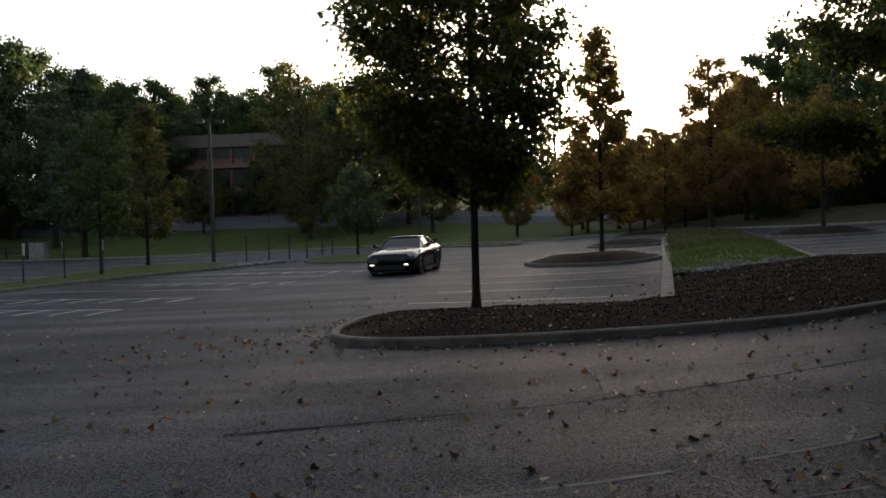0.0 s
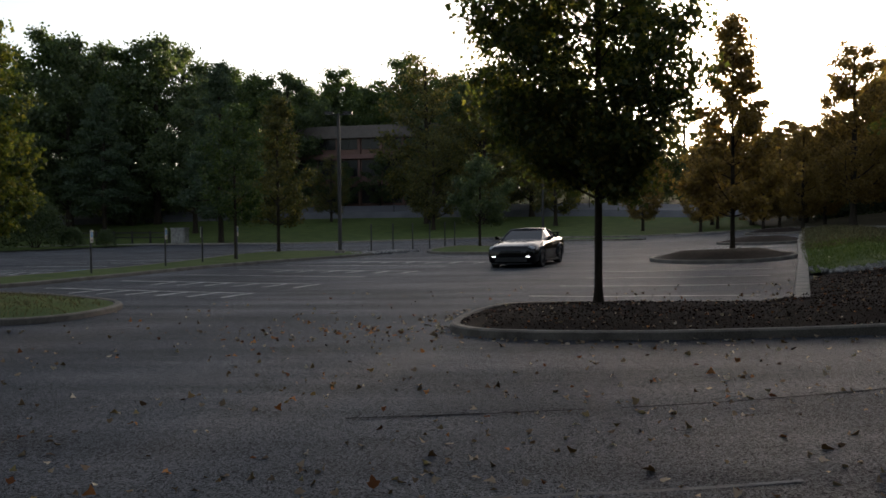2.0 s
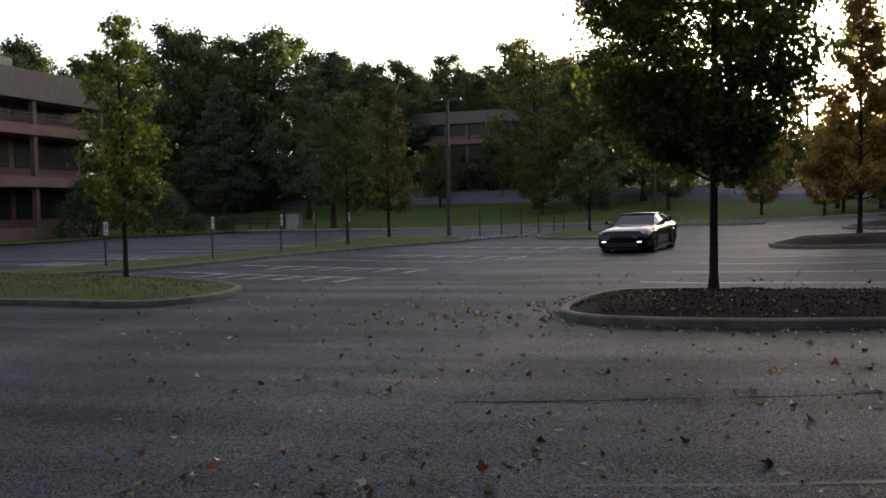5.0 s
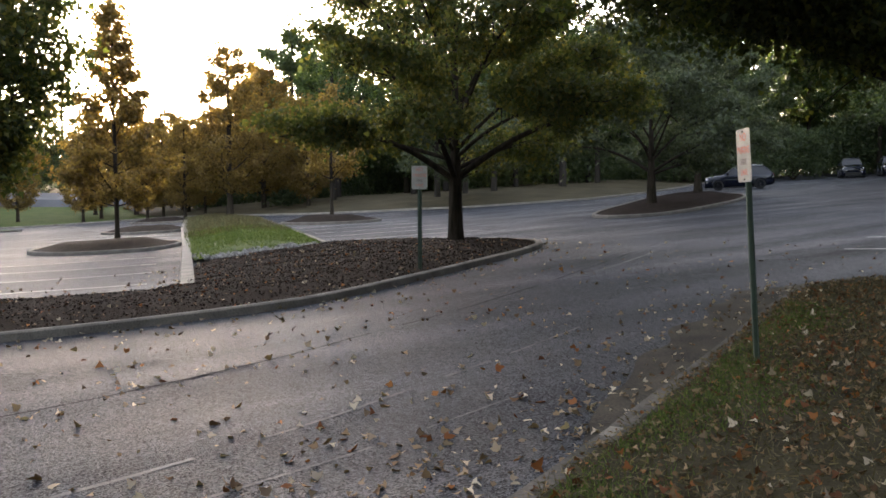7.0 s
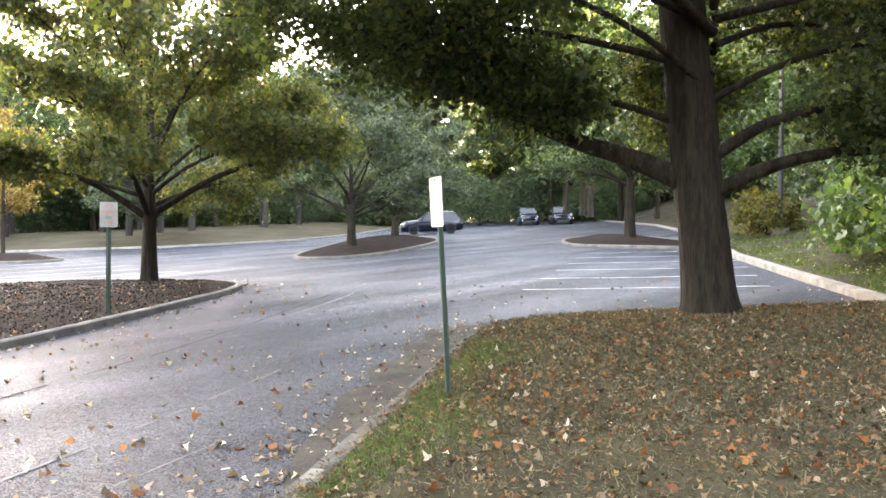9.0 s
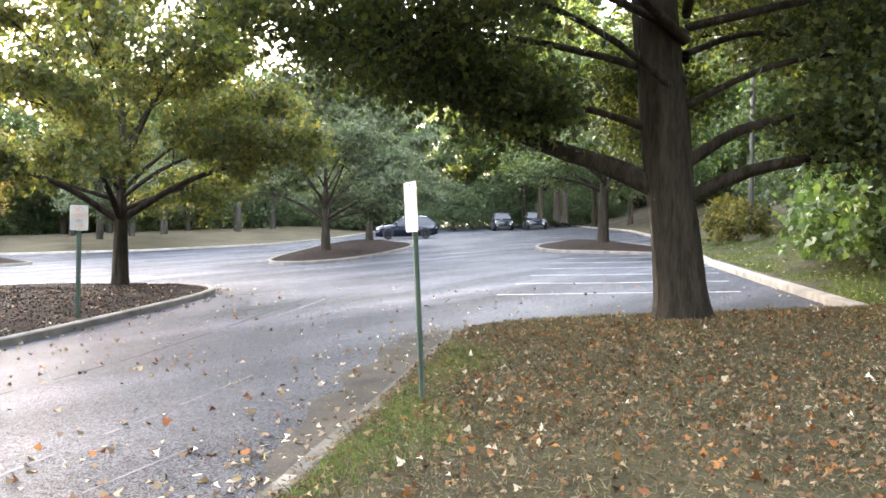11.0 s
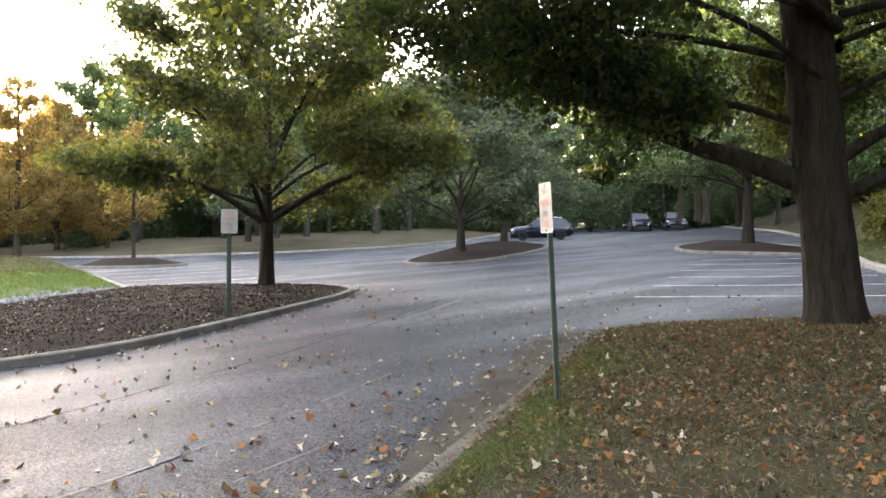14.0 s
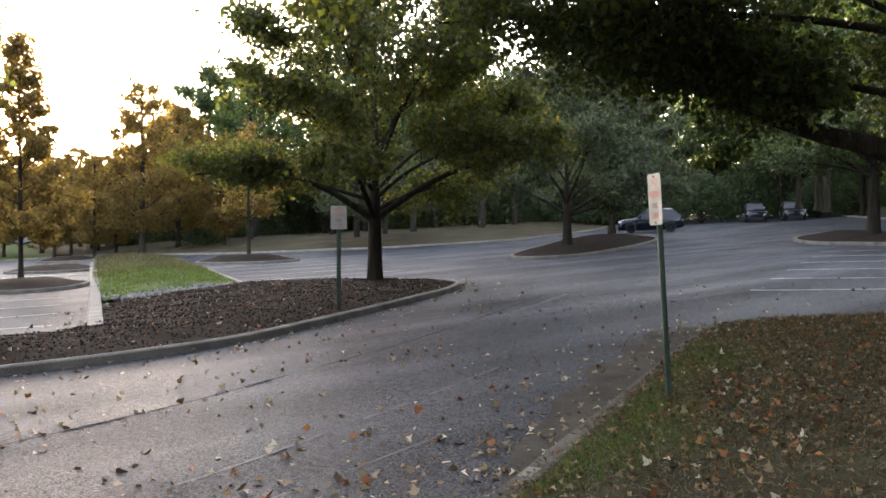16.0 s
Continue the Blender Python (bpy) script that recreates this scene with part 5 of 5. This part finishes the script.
park(coupe, -1.42, 32.8, -0.22, -0.975)
SUV = [(2.28, 0.6, 0.28, 0.78, 0.66, 0.62, 0.82), (2.05, 0.78, 0.22, 0.88, 0.78, 0.7, 0.93), (1.3, 0.84, 0.22, 0.92, 0.92, 0.76, 1.04), (0.8, 0.84, 0.22, 0.92, 0.98, 0.8, 1.08),
       (-0.6, 0.84, 0.22, 0.92, 1.0, 0.82, 1.08), (-1.6, 0.84, 0.22, 0.92, 1.02, 0.82, 1.1), (-2.1, 0.82, 0.28, 0.9, 1.0, 0.8, 1.1), (-2.28, 0.74, 0.36, 0.84, 0.9, 0.74, 1.06)]
suv = car("suv", SUV, [(1.0, 1.06, 0.76), (0.25, 1.58, 0.6), (-0.6, 1.63, 0.61), (-1.65, 1.56, 0.56), (-2.15, 1.12, 0.68)], "navy_paint", "dark navy sport utility car parked across the far drive", (1.38, -1.36), 0.92, 0.36, rails=True)
park(suv, 48.95, 39.55, -0.66, 0.75)
van = copy_thing(suv, Matrix())
tagged(van, "dark boxy car parked at the far tree line")
park(van, 71, 45.2, -0.8, -0.6, 1.05)
van_two = copy_thing(suv, Matrix())
tagged(van_two, "dark boxy car parked at the far tree line")
park(van_two, 72.6, 42.4, -0.8, -0.6, 1.05)

# ---- small things by the left lots ----
cabinet = new("utility_cabinet")
boxed("body", (-0.7, 0.7, -0.5, 0.5, 0, 1.5), M["stone"], cabinet, 0.03)
boxed("door", (-0.6, 0.6, -0.53, -0.502, 0.15, 1.4), M["stone"], cabinet, 0.01)
boxed("lid", (-0.75, 0.75, -0.55, 0.55, 1.5, 1.56), M["stone"], cabinet, 0.02)
tagged(cabinet, "grey metal utility cabinet on the lawn", "cabinet")
put(cabinet, -36.5, 76.5, 0)
fence = new("rail_fence")
for i in range(6):
    boxed("post", (i * 2.0 - 0.08, i * 2.0 + 0.08, -0.08, 0.08, -0.4, 1.2), M["dark_metal"], fence, 0.02)
    if i < 5:
        for h in (0.5, 0.95):
            boxed("rail", (i * 2.0 + 0.08, i * 2.0 + 1.92, -0.03, 0.03, h, h + 0.12), M["dark_metal"], fence, 0.01)
tagged(fence, "low dark rail fence on the lawn", "fence")
fence.matrix_basis = pose(-48.5, 79, gz(-44, 79) + 0.1, 0, 0, -4)

# ---- leaves, grass and chips lying about ----


def litter(name, count, where, lo, hi, mat, label, seed, shape=STAR, flat=0.7, droop=0.0):
    curl = 0.0 if shape is NEEDLE else 0.55
    rng = np.random.default_rng(seed)
    pts = np.array([where(rng) for _ in range(count)])
    ob = new(name, leaf_mesh(name, pts, rng.uniform(lo, hi, count), shape, L[mat], rng, droop, flat, curl))
    return tagged(ob, label, category="leaves", kind="stuff")


VERGE_P = [Vector((p[0], p[1])) for p in VERGE]
MAIN_P = [Vector((p[0], p[1])) for p in rounded(ISL_MAIN)]


def on_road(rng):
    while True:
        d, a = 3.5 + 18 * rng.uniform() ** 1.9, radians(rng.uniform(-38, 82))
        x, y = d * math.sin(a), d * math.cos(a)
        drift = 0.5 + 0.9 * noise.noise((x * 0.5, y * 0.5, 7.0)) + 0.4 * noise.noise((x * 1.7, y * 1.7, 2.0)) + 0.25 * smooth(-1, 4, x)
        if rng.uniform() < drift and not inside((x, y), VERGE_P) and not inside((x, y), MAIN_P):
            return x, y, gz(x, y) + 0.014


def by_gutter(rng):
    edge = VERGE_P
    while True:
        i = rng.integers(12, 44)
        p = edge[i % (len(edge) - 4)].lerp(edge[(i + 1) % (len(edge) - 4)], rng.uniform())
        q = Vector((p.x, p.y)) + Vector((-0.45, 0.9)) * abs(rng.normal()) * 0.7
        if not inside(q, VERGE_P) and q.x > -3:
            return q.x, q.y, gz(q.x, q.y) + 0.015


def by_island(rng):
    while True:
        i = rng.integers(0, len(MAIN_P))
        p = MAIN_P[i].lerp(MAIN_P[(i + 1) % len(MAIN_P)], rng.uniform())
        q = p + Vector(rng.normal(size=2)) * 0.45
        if not inside(q, MAIN_P) and edge_distance(q, MAIN_P) > 0.13:
            return q.x, q.y, gz(q.x, q.y) + 0.015


def tip_pile(rng):
    while True:
        q = Vector((-3.2, 13.6)) + Vector((rng.normal() * 1.5, rng.normal() * 0.9))
        if not inside(q, MAIN_P) and edge_distance(q, MAIN_P) > 0.13:
            return q.x, q.y, gz(q.x, q.y) + 0.015


def on_verge(rng):
    while True:
        x, y = rng.uniform(0.5, 17), rng.uniform(-1.5, 7.4)
        if x < 5 and rng.uniform() < 0.35:
            x, y = x - abs(rng.normal()) * 2.5, y - abs(rng.normal()) * 1.5
        if inside((x, y), VERGE_P):
            return x, y, VERGE_UP(x, y) + rng.uniform(0.008, 0.035)


def on_verge_edge(rng):
    while True:
        x = rng.uniform(1, 9)
        y = 1.9 + 0.5 * x + rng.normal() * 0.3 + 0.25 * math.sin(x * 2.1)
        if inside((x, y), VERGE_P) and edge_distance((x, y), VERGE_P) > 0.12:
            return x, y, VERGE_UP(x, y)


def on_main(rng):
    while True:
        x, y = rng.uniform(-1.9, 14.2), rng.uniform(12.2, 24)
        if inside((x, y), MAIN_P) and edge_distance((x, y), MAIN_P) > 0.1:
            return x, y, MAIN_UP(x, y) + 0.012 + 0.05 * noise.noise((x * 1.3, y * 1.3, 0)) * smooth(0, 0.3, edge_distance((x, y), MAIN_P))


BANK_P = [Vector(p) for p in BANK]
BANK_UP = patch_height(BANK, 0.11, 0.16, 2.0)


def on_bank(rng):
    while True:
        x, y = rng.uniform(5, 15), rng.uniform(22, 38)
        if inside((x, y), BANK_P):
            return x, y, BANK_UP(x, y)


def on_crest(rng):
    while True:
        x, y = rng.uniform(8, 21), rng.uniform(33, 64)
        if inside((x, y), BANK_P):
            return x, y, BANK_UP(x, y)


def on_left(rng):
    while True:
        x, y = rng.uniform(-22, -9.6), rng.uniform(14.6, 24)
        if inside((x, y), LEFT_P):
            return x, y, LEFT_UP(x, y)


LEFT_P = [Vector((-34, 15.6)), Vector((-13.6, 15.4)), Vector((-10.6, 14.9)), Vector((-9.9, 15.7)), Vector((-10, 17.4)), Vector((-11.3, 18.8)), Vector((-13.5, 20.2)), Vector((-18, 21.8)), Vector((-34, 22.3))]
litter("fallen_leaves_road", 1150, on_road, 0.03, 0.088, "fallen", "dry pale leaves scattered over the asphalt", 81, flat=0.55)
litter("fallen_leaves_dull", 300, on_road, 0.04, 0.1, "fallen_brown", "curled dull brown leaves scattered over the asphalt", 97, flat=0.5)
litter("fallen_leaves_russet", 200, on_road, 0.045, 0.1, "fallen_red", "russet maple leaves scattered over the asphalt", 82, flat=0.45)
litter("fallen_leaves_gutter", 420, by_gutter, 0.03, 0.09, "fallen", "dry leaves gathered along the kerb", 83)
litter("fallen_leaves_kerb", 450, by_island, 0.045, 0.11, "fallen", "dry leaves gathered round the island's kerb", 84)
litter("fallen_leaves_tip", 70, tip_pile, 0.04, 0.11, "fallen_red", "rusty leaves lying off the island's tip", 85)
litter("fallen_leaves_verge", 1500, on_verge, 0.03, 0.08, "fallen", "pale dry leaves over the verge", 86, flat=0.5)
litter("fallen_leaves_verge_brown", 19000, on_verge, 0.022, 0.06, "fallen_brown", "dull brown leaves over the verge", 96, flat=0.45)
litter("fallen_leaves_verge_red", 3200, on_verge, 0.028, 0.085, "fallen_red", "russet leaves over the verge", 87, flat=0.5)
litter("fallen_leaves_mulch", 700, on_main, 0.03, 0.075, "fallen", "dry leaves over the mulch", 88)
litter("fallen_leaves_mulch_red", 500, on_main, 0.03, 0.075, "fallen_red", "russet leaves over the mulch", 95)
litter("mulch_chips", 26000, on_main, 0.02, 0.05, "chips", "dark shredded bark chips", 89, shape=DIAMOND, flat=0.7)
litter("grass_dry", 130000, on_verge, 0.03, 0.085, "blade", "short dry grass blades on the verge", 90, shape=NEEDLE, flat=0.45, droop=-0.5)
litter("grass_green", 15000, on_verge_edge, 0.03, 0.08, "blade_green", "green grass tufts along the kerb", 91, shape=NEEDLE, flat=0.1, droop=-1.6)
litter("grass_bank_blades", 16000, on_bank, 0.06, 0.14, "blade_green", "green grass of the bank", 92, shape=NEEDLE, flat=0.1, droop=-1.6)
litter("grass_crest_blades", 16000, on_crest, 0.08, 0.2, "blade", "straw-coloured grass on the bank's far part", 98, shape=NEEDLE, flat=0.1, droop=-1.4)
litter("grass_left_blades", 6000, on_left, 0.06, 0.14, "blade", "patchy grass of the corner island", 93, shape=NEEDLE, flat=0.1, droop=-1.4)


def on_side(rng):
    while True:
        x = 16 + 28 * rng.uniform() ** 1.3
        y = 2.75 + (x - 15.5) * 0.56 - 0.3 - abs(rng.normal()) * 3.0
        if edge_distance((x, y), SIDE_P) > 0.15 and inside((x, y), SIDE_P):
            return x, y, SIDE_UP(x, y)


SIDE_P = [Vector((p[0], p[1])) for p in SIDE]
litter("grass_side_blades", 22000, on_side, 0.06, 0.16, "blade_green", "green and straw grass of the side bank", 94, shape=NEEDLE, flat=0.1, droop=-1.2)
litter("fallen_leaves_side", 1500, on_side, 0.05, 0.11, "fallen", "dry leaves on the side bank", 95, flat=0.5)
litter("fallen_leaves_tip_dry", 90, tip_pile, 0.03, 0.08, "fallen", "dry leaves lying off the island's tip", 96)
